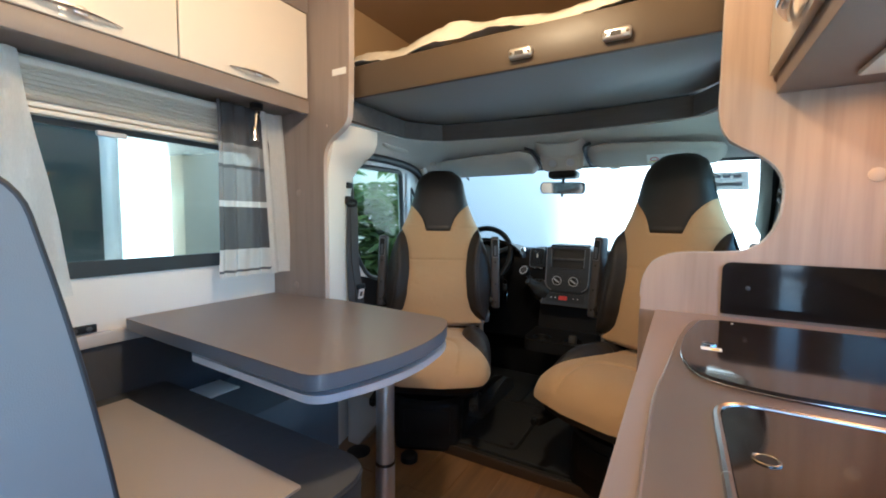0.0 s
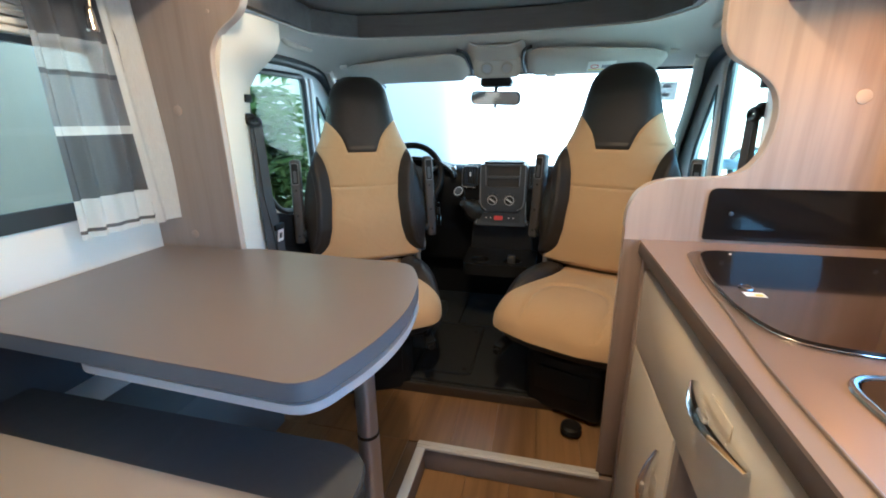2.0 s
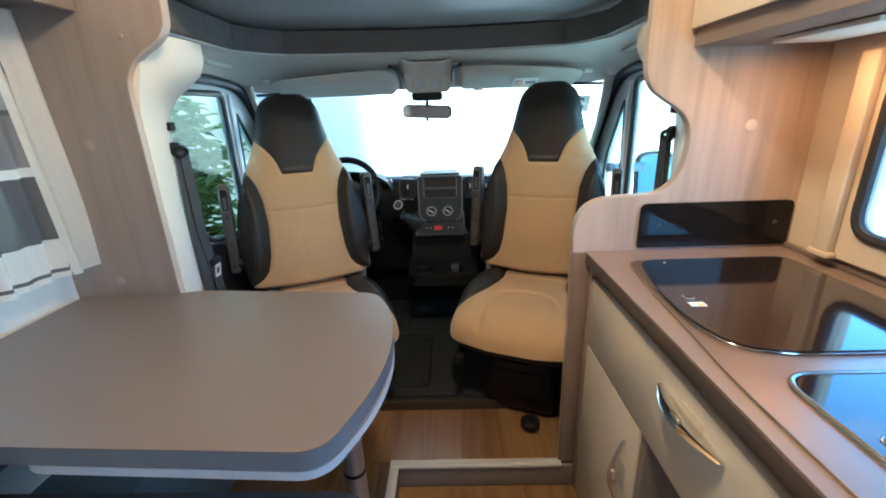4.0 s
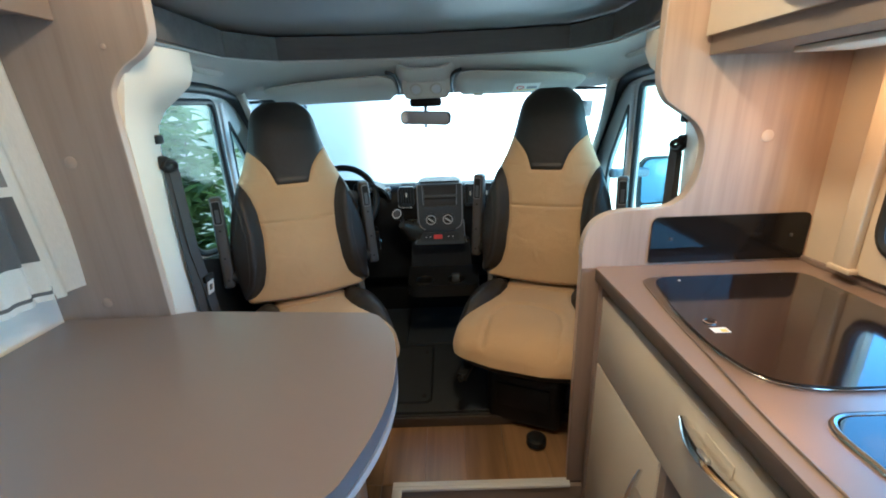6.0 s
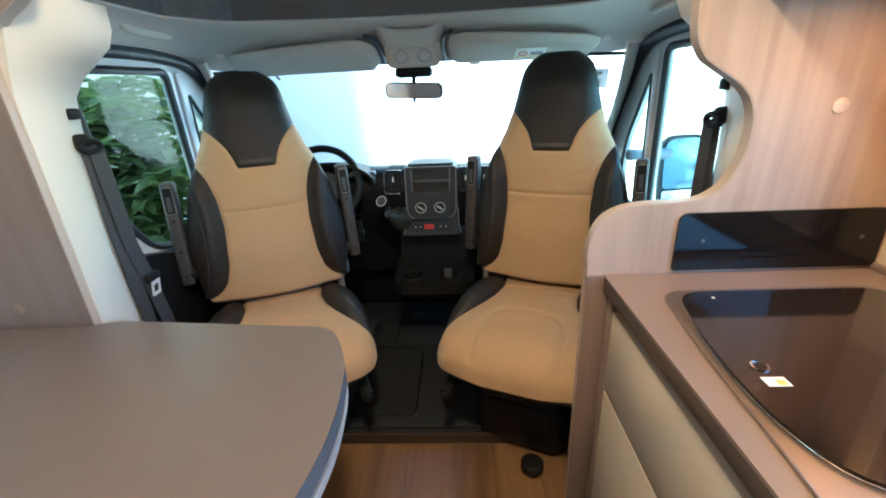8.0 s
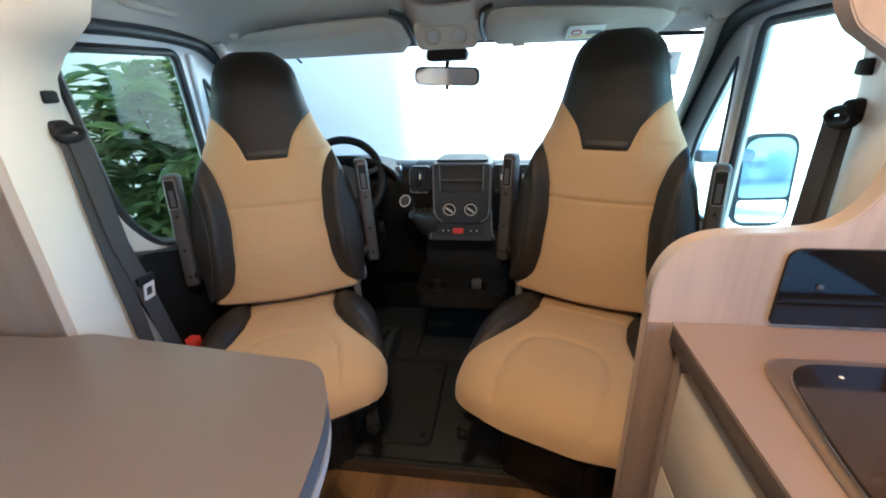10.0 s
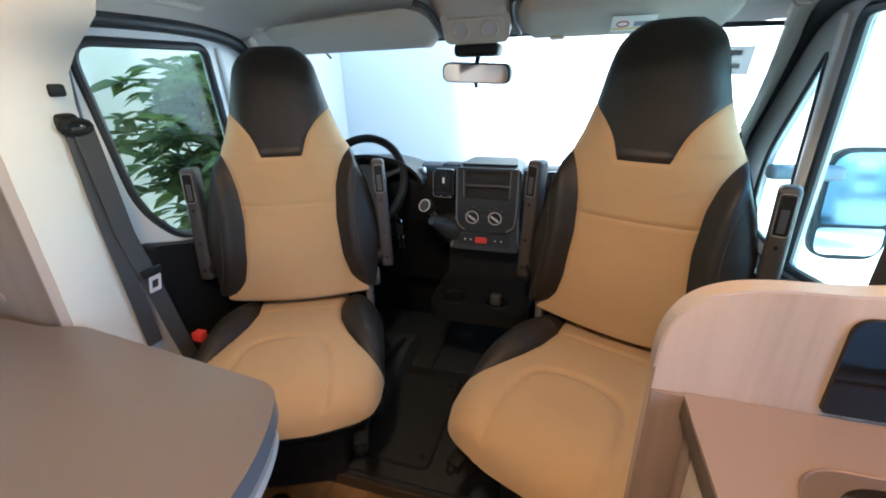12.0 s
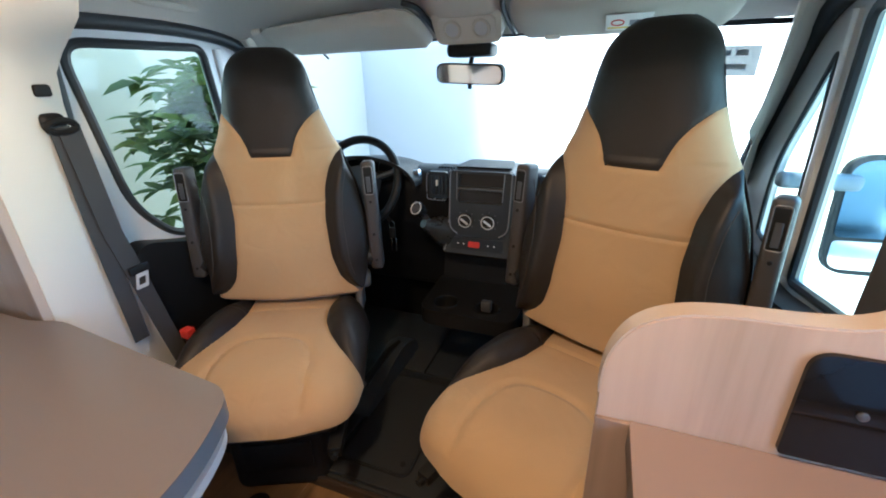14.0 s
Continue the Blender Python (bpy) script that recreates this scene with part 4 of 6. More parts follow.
solo("headliner", sheet(rows, 0.006), M_LINER, "warm grey moulded headliner over the cab", "headliner", kind="structure")


def visor_point(x, t):
    """The roof's underside over the windscreen at x; t runs from the visor's rear edge to the glass."""
    k = ((x + 0.535) / 0.70) ** 2
    return Vector((x, 1.945 + 0.215 * t + 0.020 * (1 - k) - 0.035 * k * t, 1.352 - 0.074 * t - 0.030 * k * (1 - t) - 0.006 * k))


def visor(x0, x1):
    """A padded sun visor with rounded ends that follows the windscreen's upper edge."""
    n, rows = 28, []
    w = x1 - x0
    for j in range(13):
        b = j / 6 - 1
        row = []
        for i in range(n + 1):
            a = 2 * i / n - 1
            inset = 0.055 * (1 - math.sqrt(max(0.0, 1 - abs(b) ** 3.5)))
            x = (x0 + x1) / 2 + a * (w / 2 - inset)
            pad = (1 - max(abs(a) ** 16, abs(b) ** 6)) ** 0.5
            row.append(visor_point(x, (b + 1) / 2) - Vector((0, 0.004, 0.004 + 0.020 * pad)))
        rows.append(row)
    return sheet(rows, -0.010)


for x0, x1, xc in ((-1.215, -0.676, -0.76), (-0.405, 0.140, -0.30)):
    v = thing("sun_visor", ((x0 + x1) / 2, 2.08, 1.29), "grey padded sun visor folded up", "visor", "sun visors")
    part("pad", visor(x0, x1), M_VISOR, v)
    end = x1 + 0.012 if x0 < -0.5 else x0 - 0.012
    # Black tube drawn for the shade between visor and console.
    part("visor_slot", tube(smooth_line([visor_point(end - 0.030 * (1 if x0 < -0.5 else -1), -0.06), visor_point(end, 0.10), visor_point(end + 0.006 * (1 if x0 < -0.5 else -1), 0.55), visor_point(end, 0.95)], 5), 0.008, 8), M_SEAL, v, "dark strip that stands in for the shade beside the visor")
    out = x0 if x0 < -0.5 else x1
    part("visor_hinge", tube([visor_point(out + (0.03 if x0 > -0.5 else -0.03), 0.12), visor_point(out, 0.14)], 0.011, 10), M_LINER, v)
    c0 = visor_point(xc, 0.86)
    part("clip", box((xc - 0.022, c0.y - 0.014, c0.z - 0.032), (xc + 0.022, c0.y + 0.014, c0.z - 0.014), 0.006), M_LINER, v)
sticker = thing("warning_sticker", (-0.10, 2.06, 1.32), "white airbag warning sticker with a red ring on the visor", "sticker")
ms = pose(-0.100, 2.045, 1.2790, -19, 0, 0)
part("sheet", box((-0.055, -0.046, -0.001), (0.055, 0.040, 0.0), 0, m=ms), M_PAPER, sticker)
part("red_ring", tube([ms @ Vector((-0.026 + 0.015 * math.cos(a / 16 * 6.283), 0.015 * math.sin(a / 16 * 6.283) - 0.004, -0.0015)) for a in range(16)], 0.002, 6, closed=True), M_RED, sticker)
part("print_bar", box((0.002, -0.014, -0.0016), (0.046, 0.012, -0.0011), 0, m=ms), M_INK, sticker)
part("print_bar", box((-0.05, 0.020, -0.0016), (0.046, 0.028, -0.0011), 0, m=ms), M_YELLOW, sticker)

console = thing("overhead_console", (-0.535, 2.05, 1.27), "grey overhead console with two round reading lights", "console")
part("shell", sheet([[(CX + x * (0.098 + 0.026 * math.sin(math.pi * min(1.0, 0.15 + t)) ** 0.7), 1.965 + 0.205 * t - 0.012 * x * x, 1.378 - 0.091 * t + 0.010 * abs(x) ** 6 * (1 - t) - 0.030 * (1 - abs(x) ** 4) * math.sin(math.pi * min(1, 0.10 + t * 0.9)) ** 0.6) for x in [(i / 10 - 1) for i in range(21)]] for t in [j / 10 for j in range(11)]], -0.01), M_LINER, console)
cc, cn, cv = Vector((CX, 2.050, 1.290)), Vector((0, -0.87, -0.49)), Vector((0, -0.49, 0.87))
on_panel = lambda u, v, w: cc + Vector((u, 0, 0)) + cv * v - cn * w
pan = part("light_panel", plate(rounded([(-0.098, -0.044), (0.098, -0.044), (0.106, 0.048), (-0.106, 0.048)], 0.022, 6), on_panel, 0.07, bevel=0.010), M_VISOR, console)
part("panel_dish", plate(rounded([(-0.084, -0.032), (0.084, -0.032), (0.088, 0.032), (-0.088, 0.032)], 0.018, 6), lambda u, v, w: on_panel(u, v, -0.002 - w), 0.003, bevel=0.001), M_LINER, pan)
for dx in (-0.044, 0.044):
    part("reading_light", tube([on_panel(dx + 0.024 * math.cos(a / 24 * 6.2832), 0.024 * math.sin(a / 24 * 6.2832), -0.006) for a in range(24)], 0.0045, 8, closed=True, up=(0, -0.87, -0.49)), M_VISOR, pan)
    part("lens", plate([(dx + 0.020 * math.cos(a / 24 * 6.2832), 0.020 * math.sin(a / 24 * 6.2832)) for a in range(24)], lambda u, v, w: on_panel(u, v, -0.0052 - w), 0.001), M_RAIL, pan)
mir = thing("rear_view_mirror", (-0.548, 2.14, 1.13), "black-framed interior rear-view mirror", "mirror")
part("bracket", box((-0.615, 2.085, 1.218), (-0.470, 2.185, 1.256), 0.014, 3), M_BLACK, mir)
part("arm", tube([(-0.545, 2.15, 1.245), (-0.546, 2.135, 1.21), (-0.548, 2.125, 1.185)], 0.008, 10), M_BLACK, mir)
mo = rounded([(-0.118, -0.030), (0.118, -0.030), (0.118, 0.030), (-0.118, 0.030)], 0.026, 8)
mm = pose(-0.548, 2.110, 1.168, 97, 3, -10)
sh = part("housing", plate(mo, lambda u, v, w: mm @ Vector((u, v, -w)), 0.02, bevel=0.006), M_BLACK, mir)
part("mirror_glass", plate([(a * 0.95, b * 0.88) for a, b in mo], lambda u, v, w: mm @ Vector((u, v, 0.001 + w)), 0.001), M_MIRROR, sh)
part("tab", box((-0.006, -0.045, -0.012), (0.006, -0.028, -0.004), 0.002, m=mm), M_BLACK, sh)

# windscreen and pillars
ws_top = [(CX + 0.80 * s, 2.21 - 0.125 * s * s, 1.290 - 0.018 * s * s) for s in [i / 12 - 1 for i in range(25)]]
ws_bot = [(CX + 0.90 * s, 2.86 - 0.36 * s * s, 0.705) for s in [i / 12 - 1 for i in range(25)]]
windscreen = thing("windscreen", (CX, 2.6, 0.84), "clear raked windscreen", "windscreen", kind="structure")
p = part("pane", sheet([[Vector(a).lerp(Vector(b), t) for a, b in zip(ws_top, ws_bot)] for t in [j / 8 for j in range(9)]]), M_GLASS, windscreen)
p.visible_shadow = False
part("black_border", sheet([ws_top, [Vector(a).lerp(Vector(b), 0.02) for a, b in zip(ws_top, ws_bot)]], 0.003), M_SEAL, windscreen)
strip = thing("paper_strip", (0.15, 2.25, 1.12), "white paper strip with printed marks behind the windscreen", "label")
wsq = lambda s, t: Vector((CX + (0.80 + 0.10 * t) * s, 2.21 - 0.125 * s * s + (0.65 - 0.235 * s * s) * t - 0.012, 1.290 - 0.018 * s * s + t * (-0.585 + 0.018 * s * s)))
part("sheet", sheet([[wsq(0.70 + 0.24 * i / 6, t) for i in range(7)] for t in (0.10, 0.16, 0.23)]), M_STRIP, strip)
for i in range(4):
    part("print_bar", sheet([[wsq(0.74 + 0.045 * i + 0.033 * k, t) + Vector((0, -0.002, 0)) for k in (0, 1)] for t in (0.118, 0.142)]), M_INK, strip)
part("print_bar", sheet([[wsq(0.74 + 0.17 * k, t) + Vector((0, -0.002, 0)) for k in (0, 1)] for t in (0.176, 0.20)]), M_INK, strip)


def cab_side(s, dy):
    """Door, windows, seals, pillar and seat-belt panel of one side; s = 1 left, -1 the other."""
    X = lambda x: mirror_x(x, s)
    door = thing("cab_door", (X(-1.40), 1.8, 0.0), "white cab door with a dark lower trim and a quarter window", "door", "cab doors")
    glass = rounded([(1.470, 1.262), (1.835 + dy, 1.268), (1.935 + dy, 0.645), (1.660, 0.692), (1.545, 0.820)], [0.07, 0.035, 0.03, 0.06, 0.2], 6)
    quarter = rounded([(1.946 + dy, 1.195), (2.000 + dy, 1.130), (2.195 + dy, 0.900), (2.240 + dy, 0.68), (2.016 + dy, 0.655)], [0.02, 0.05, 0.10, 0.02, 0.02], 6)
    skin = [(1.42, 0.0), (1.42, 1.27), (1.47, 1.315), (1.87 + dy, 1.322), (2.045 + dy, 1.258), (2.33 + dy, 0.965), (2.48 + dy, 0.80), (2.48 + dy, 0.0)]
    lean = lambda z: 0.10 * max(0.0, 1.0 - z / 1.3)
    put = lambda u, v, w: (X(-1.392 - lean(v) - w), u, v)
    part("door_frame", plate(rounded(skin, [0, 0.05, 0.03, 0.1, 0.1, 0.1, 0.0, 0], 6), put, 0.024, [glass, quarter]), M_DOORWHITE, door, "white painted door frame")
    for name, ring in (("door_glass", glass), ("quarter_glass", quarter)):
        g = part(name, plate(ring, lambda u, v, w: put(u, v, 0.018 + w), 0.004), M_DOORGLASS, door)
        g.visible_shadow = False
        part("glass_seal", tube([put(a, b, 0.002) for a, b in ring], 0.013 if name == "door_glass" else 0.007, 8, closed=True, up=(1, 0, 0)), M_SEAL, g, "black rubber glass seal")
    part("door_trim", plate(rounded([(1.46, 0.03), (1.45, 0.66), (1.50, 0.728), (1.66, 0.678), (1.96, 0.620), (2.30 + dy, 0.62), (2.34 + dy, 0.03)], [0, 0.08, 0.05, 0.05, 0.05, 0.03, 0], 6), lambda u, v, w: (X(-1.392 - lean(v) + 0.004 + w), u, v), 0.07, bevel=0.015), M_BLACK, door, "black plastic door trim")
    part("divider_bar", tube([put(1.893 + dy, 1.268, 0.0), put(1.978 + dy, 0.65, 0.0)], 0.018, 10, flat=0.7, up=(1, 0, 0)), M_DOORWHITE, door, "bar before the quarter window")
    arch = smooth_line([(1.440, 0.05), (1.430, 0.70), (1.432, 1.20), (1.455, 1.285), (1.52, 1.312), (1.80 + dy, 1.312), (1.995 + dy, 1.270), (2.158 + dy, 1.130), (2.318 + dy, 0.965), (2.46 + dy, 0.80)], 5)
    solo("door_seal", tube([(X(-1.376 - lean(p.y)), p.x, p.y) for p in arch], 0.022, 10), M_SEAL, "black rubber seal round the door opening", "seal", "door seals", "structure")
    # windscreen pillar: from the glass edge round to the door seal
    rows = []
    for j in range(9):
        t = -0.06 + 1.06 * j / 8
        g = Vector((X(CX - 0.80 - 0.10 * t), 2.085 + 0.415 * t - 0.012, 1.278 - 0.573 * t))
        d = Vector((X(-1.384 - lean(1.285 - 0.50 * t)), 2.012 + dy + 0.48 * t, 1.272 - 0.485 * t))
        inward = Vector((-0.030 if s < 0 else 0.030, -0.030, -0.012))
        rows.append([g.lerp(d, k / 8) + inward * math.sin(math.pi * k / 8) for k in range(9)])
    solo("pillar_trim", sheet(rows, 0.006), M_WHITE, "pale grey windscreen pillar trim", "trim", kind="structure")
    # curved white panel between partition and door
    rows = []
    for z, xb, yb in ((0.0, -1.375, 1.510), (0.45, -1.37, 1.485), (0.60, -1.362, 1.445), (0.72, -1.355, 1.418), (0.9, -1.348, 1.408), (1.12, -1.335, 1.405), (1.19, -1.325, 1.408), (1.235, -1.300, 1.422), (1.268, -1.255, 1.425), (1.300, -1.215, 1.428), (1.335, -1.200, 1.43), (1.385, -1.198, 1.43)):
        xf = -1.277 if z < 1.2 else -1.277 + (z - 1.2) * 0.30
        rows.append([(X(xf - 0.16), 1.212, z)] + [(X(xf + (xb - xf) * t + 0.012 * math.sin(math.pi * t)), 1.215 + (yb - 1.215) * t, z) for t in [k / 8 for k in range(9)]])
    panel = thing("pillar_panel", (X(-1.32), 1.32, 0.0), "white moulded panel beside the cab door", "panel", kind="structure")
    part("panel_sheet", sheet(rows, 0.006), M_WHITE, panel)
    part("panel_return", sheet([[r[-1] for r in rows], [(X(-1.42), 1.432, r[-1][2]) for r in rows]], 0.004), M_WHITE, panel)
    for z in (1.20, 0.93, 0.78):
        part("screw", lathe([(0.006, 0), (0.005, 0.003)], Matrix.Translation((X(-1.297), 1.28, z)) @ pose(0, 0, 0, 90, 0, 55 * s), 12), M_WHITE, panel)
    # belt
    belt = thing("seat_belt", (X(-1.33), 1.40, 0.4), "black seat belt hanging from its pillar anchor", "seat belt", "seat belts")
    anchor = part("anchor", box((X(-1.342) if s > 0 else X(-1.288), 1.330, 1.066), (X(-1.288) if s > 0 else X(-1.342), 1.384, 1.104), 0.014, 4), M_BLACK, belt)
    part("anchor_loop", tube([(X(-1.288), 1.326 + 0.040 + 0.030 * math.cos(a / 12 * 6.283), 1.074 + 0.013 * math.sin(a / 12 * 6.283)) for a in range(12)], 0.008, 8, closed=True, up=(1, 0, 0)), M_BLACK, anchor)
    part("height_button", box((X(-1.332) if s > 0 else X(-1.288), 1.340, 1.138), (X(-1.288) if s > 0 else X(-1.332), 1.374, 1.164), 0.006), M_BLACK, belt)
    part("cord", tube([(X(-1.302), 1.352, 1.165), (X(-1.302), 1.344, 1.215)], 0.0015, 6), M_INK, belt)
    web = lambda pts, w: sheet([[Vector(q) + Vector((0, -w, 0)) for q in pts], [Vector(q) + Vector((0, w, 0)) for q in pts]], 0.0025)
    part("webbing", web([(X(-1.292), 1.362, 1.075), (X(-1.304), 1.370, 0.85), (X(-1.302), 1.380, 0.60), (X(-1.308), 1.388, 0.48)], 0.021), M_BELT, belt)
    part("webbing", web([(X(-1.288), 1.378, 1.072), (X(-1.300), 1.400, 0.80), (X(-1.300), 1.425, 0.66), (X(-1.30), 1.450, 0.50), (X(-1.30), 1.475, 0.36)], 0.024), M_BELT, belt)
    tong = part("buckle_tongue", plate(rounded([(-0.017, -0.022), (0.017, -0.022), (0.017, 0.022), (-0.017, 0.022)], 0.005), lambda u, v, w: (X(-1.290 + w), 1.427 + u + v * 0.25, 0.655 + v), 0.003, [rounded([(-0.010, -0.012), (0.010, -0.012), (0.010, 0.010), (-0.010, 0.010)], 0.003)]), M_SILVER, belt, "steel buckle tongue")
    part("tongue_grip", box((X(-1.296) if s > 0 else X(-1.284), 1.400, 0.676), (X(-1.284) if s > 0 else X(-1.296), 1.456, 0.700), 0.005), M_BLACK, tong)
    grab = thing("grab_handle", (X(-1.30), 1.72, 1.36), "pale grey ceiling grab handle", "handle", "grab handles")
    part("bar", tube(smooth_line([(X(-1.300), 1.60, 1.386), (X(-1.296), 1.63, 1.366), (X(-1.298), 1.72, 1.362), (X(-1.302), 1.80, 1.364), (X(-1.306), 1.83, 1.380)], 4), 0.011, 10), M_VISOR, grab)
    # outside mirror
    if s > 0:
        return
    om = thing("door_mirror", (X(-1.62), 1.95 + dy, 0.72), "black-framed double door mirror outside the cab", "mirror", "door mirrors")
    R = pose(X(-1.687), 2.10, -0.142, -6, 0, -6 * s)
    up_o = rounded([(-0.090, 0.86), (0.090, 0.86), (0.090, 1.075), (-0.090, 1.075)], [0.02, 0.02, 0.06, 0.06], 8)
    lo_o = rounded([(-0.090, 0.765), (0.090, 0.765), (0.090, 0.85), (-0.090, 0.85)], [0.04, 0.04, 0.015, 0.015], 8)
    case = part("mirror_case", plate(rounded([(-0.102, 0.750), (0.102, 0.750), (0.102, 1.090), (-0.102, 1.090)], 0.07, 8), lambda u, v, w: R @ Vector((u, w, v)), 0.022, bevel=0.010), M_BLACK, om)
    for ring in (up_o, lo_o):
        part("mirror_glass", plate(ring, lambda u, v, w: R @ Vector((u, -0.003 + w, v)), 0.002), M_MIRROR_SKY if ring is up_o else M_MIRROR, case)
    part("mirror_arm", box((0.352, 2.165, 0.845), (0.545, 2.215, 0.890), 0.016, 3), M_BLUEGREY, om, "grey mirror arm")


cab_side(1, 0.05)
cab_side(-1, 0.04)

# ---- dashboard ----
dash = thing("dashboard", (CX, 2.3, 0.2), "charcoal plastic dashboard with a centre stack", "dashboard")
prof = rounded([(2.30, 0.30), (2.24, 0.52), (2.14, 0.66), (2.125, 0.79), (2.17, 0.852), (2.28, 0.850), (2.88, 0.70), (2.88, 0.25)], [0.02, 0.1, 0.06, 0.06, 0.05, 0.05, 0.02, 0.02], 5)
part("main_body", plate(prof, lambda u, v, w: (-1.345 + w, u, v), 1.615, bevel=0.004), M_BLACK, dash)
stack_l = [(-0.634, 0.572), (-0.624, 0.610), (-0.612, 0.660), (-0.612, 0.850), (-0.600, 0.868), (-0.394, 0.868), (-0.382, 0.850), (-0.386, 0.660), (-0.388, 0.610), (-0.378, 0.572)]
sy = lambda v: 2.080 + 0.15 * (v - 0.70)
stack = part("console_tower", plate(rounded(stack_l, 0.014, 4), lambda u, v, w: (u, sy(v) + w, v), 0.16, bevel=0.006), M_DASH, dash)
sf = lambda u, v, w: (u, sy(v) - 0.001 - w, v)
slots = [rounded([(-0.574, z0), (-0.418, z0), (-0.418, z1), (-0.574, z1)], 0.005, 2) for z0, z1 in ((0.812, 0.856), (0.760, 0.802))]
part("stack_surround", plate(rounded([(-0.584, 0.646), (-0.412, 0.646), (-0.392, 0.680), (-0.390, 0.866), (-0.604, 0.866), (-0.606, 0.680)], [0.025, 0.025, 0.03, 0.012, 0.012, 0.03], 5), sf, 0.016, slots, 0.003), M_STACK, stack)
for ring in slots:
    part("radio_slot", plate(ring, sf, 0.001), M_SLOT, stack, "empty black radio slot")
part("slot_divider", box((-0.576, sy(0.807) - 0.021, 0.8025), (-0.416, sy(0.807) - 0.016, 0.8115), 0.002, 2), M_DASH_TRIM, stack, "grey bar between the slots")
for xk in (-0.543, -0.462):
    kn = part("climate_knob", lathe([(0.026, 0), (0.025, 0.008), (0.021, 0.015), (0.001, 0.016)], Matrix.Translation(sf(xk, 0.700, 0.015)) @ pose(0, 0, 0, 90), 28), M_SLOT, stack)
    part("knob_ring", tube([Vector(sf(xk, 0.700, 0.030)) + Vector((0.0220 * math.cos(a / 28 * 6.2832), 0, 0.0220 * math.sin(a / 28 * 6.2832))) for a in range(28)], 0.0020, 6, closed=True, up=(0, 1, 0)), M_SILVER, kn, "silver knob ring")
    part("knob_pointer", box((-0.016, -0.0034, 0), (0.016, 0.0034, 0.010), 0.003, 2, Matrix.Translation(sf(xk, 0.700, 0.031)) @ pose(0, 0, 0, 90) @ pose(0, 0, 0, 0, 0, -35)), M_SILVER, kn)
    for k in range(7):
        a = radians(-40 + k * 43)
        part("knob_mark", box((-0.0013, -0.0013, 0), (0.0013, 0.0013, 0.001), 0, m=Matrix.Translation(sf(xk + 0.032 * math.cos(a), 0.700 + 0.032 * math.sin(a), 0.017)) @ pose(0, 0, 0, 90)), M_INK, kn)
for sx in (-1, 1):
    mid = -0.498
    part("trim_line", tube([sf(mid + sx * 0.080, 0.768, 0.018), sf(mid + sx * 0.083, 0.860, 0.018)], 0.0016, 8), M_TRIMLINE, stack, "grey trim line")
    part("trim_line", tube(smooth_line([sf(mid + sx * 0.074, 0.650, 0.016), sf(mid + sx * 0.102, 0.676, 0.016), sf(mid + sx * 0.1065, 0.760, 0.015), sf(mid + sx * 0.1075, 0.866, 0.015)], 4), 0.0026, 8), M_TRIMLINE, stack, "grey trim line")
    part("trim_line", tube(smooth_line([sf(mid + sx * 0.126, 0.580, 0.003), sf(mid + sx * 0.117, 0.618, 0.004), sf(mid + sx * 0.113, 0.690, 0.004)], 4), 0.0022, 8), M_TRIMLINE, stack, "grey trim line")
part("hazard_switch", plate(rounded([(-0.534, 0.601), (-0.492, 0.601), (-0.492, 0.621), (-0.534, 0.621)], 0.004, 2), sf, 0.006, bevel=0.001), M_RED, stack, "red hazard warning switch")
part("switch_bar", plate(rounded([(-0.600, 0.590), (-0.408, 0.590), (-0.408, 0.632), (-0.600, 0.632)], 0.008, 3), sf, 0.003, bevel=0.001), M_STACK, stack)
for xk in (-0.572, -0.551, -0.462, -0.440):
    part("switch_mark", box((xk - 0.0025, sy(0.611) - 0.006, 0.609), (xk + 0.0025, sy(0.611) - 0.004, 0.613), 0), M_PAPER, stack)

def vent(x0, x1, z0, z1):
    v = part("air_vent", plate(rounded([(x0, z0), (x1, z0), (x1, z1), (x0, z1)], 0.012, 4), lambda u, v, w: (u, 2.092 - w + 0.02, v), 0.014, [rounded([(x0 + 0.010, z0 + 0.012), (x1 - 0.010, z0 + 0.012), (x1 - 0.010, z1 - 0.012), (x0 + 0.010, z1 - 0.012)], 0.008, 3)], 0.002), M_STACK, dash, "dark air vent frame")
    n = 4
    for i in range(n):
        x = x0 + 0.018 + (x1 - x0 - 0.036) * i / (n - 1)
        part("slat", box((x - 0.002, 2.092, z0 + 0.012), (x + 0.002, 2.116, z1 - 0.012), 0.001, 1), M_DASH, v)
    part("vent_tab", box(((x0 + x1) / 2 - 0.003, 2.084, (z0 + z1) / 2), ((x0 + x1) / 2 + 0.003, 2.094, (z0 + z1) / 2 + 0.020), 0.001), M_PAPER, v, "pale vent tab")


vent(-0.694, -0.622, 0.760, 0.856)
vent(-0.376, -0.322, 0.750, 0.860)
vent(-0.300, -0.240, 0.750, 0.860)
part("vent_trim", tube(smooth_line([(-0.690, 2.093, 0.850), (-0.697, 2.093, 0.840), (-0.699, 2.093, 0.772), (-0.692, 2.093, 0.757), (-0.640, 2.093, 0.755)], 4), 0.0022, 8), M_TRIMLINE, dash, "grey trim line")
part("vent_trim", tube([(-0.322, 2.093, 0.755), (-0.321, 2.093, 0.858)], 0.0022, 8), M_TRIMLINE, dash, "grey trim line")
for xk in (-0.680, -0.648, -0.640):
    part("panel_mark", box((xk - 0.002, 2.110, 0.748), (xk + 0.002, 2.1235, 0.752), 0.0005, 1), M_PAPER, dash)
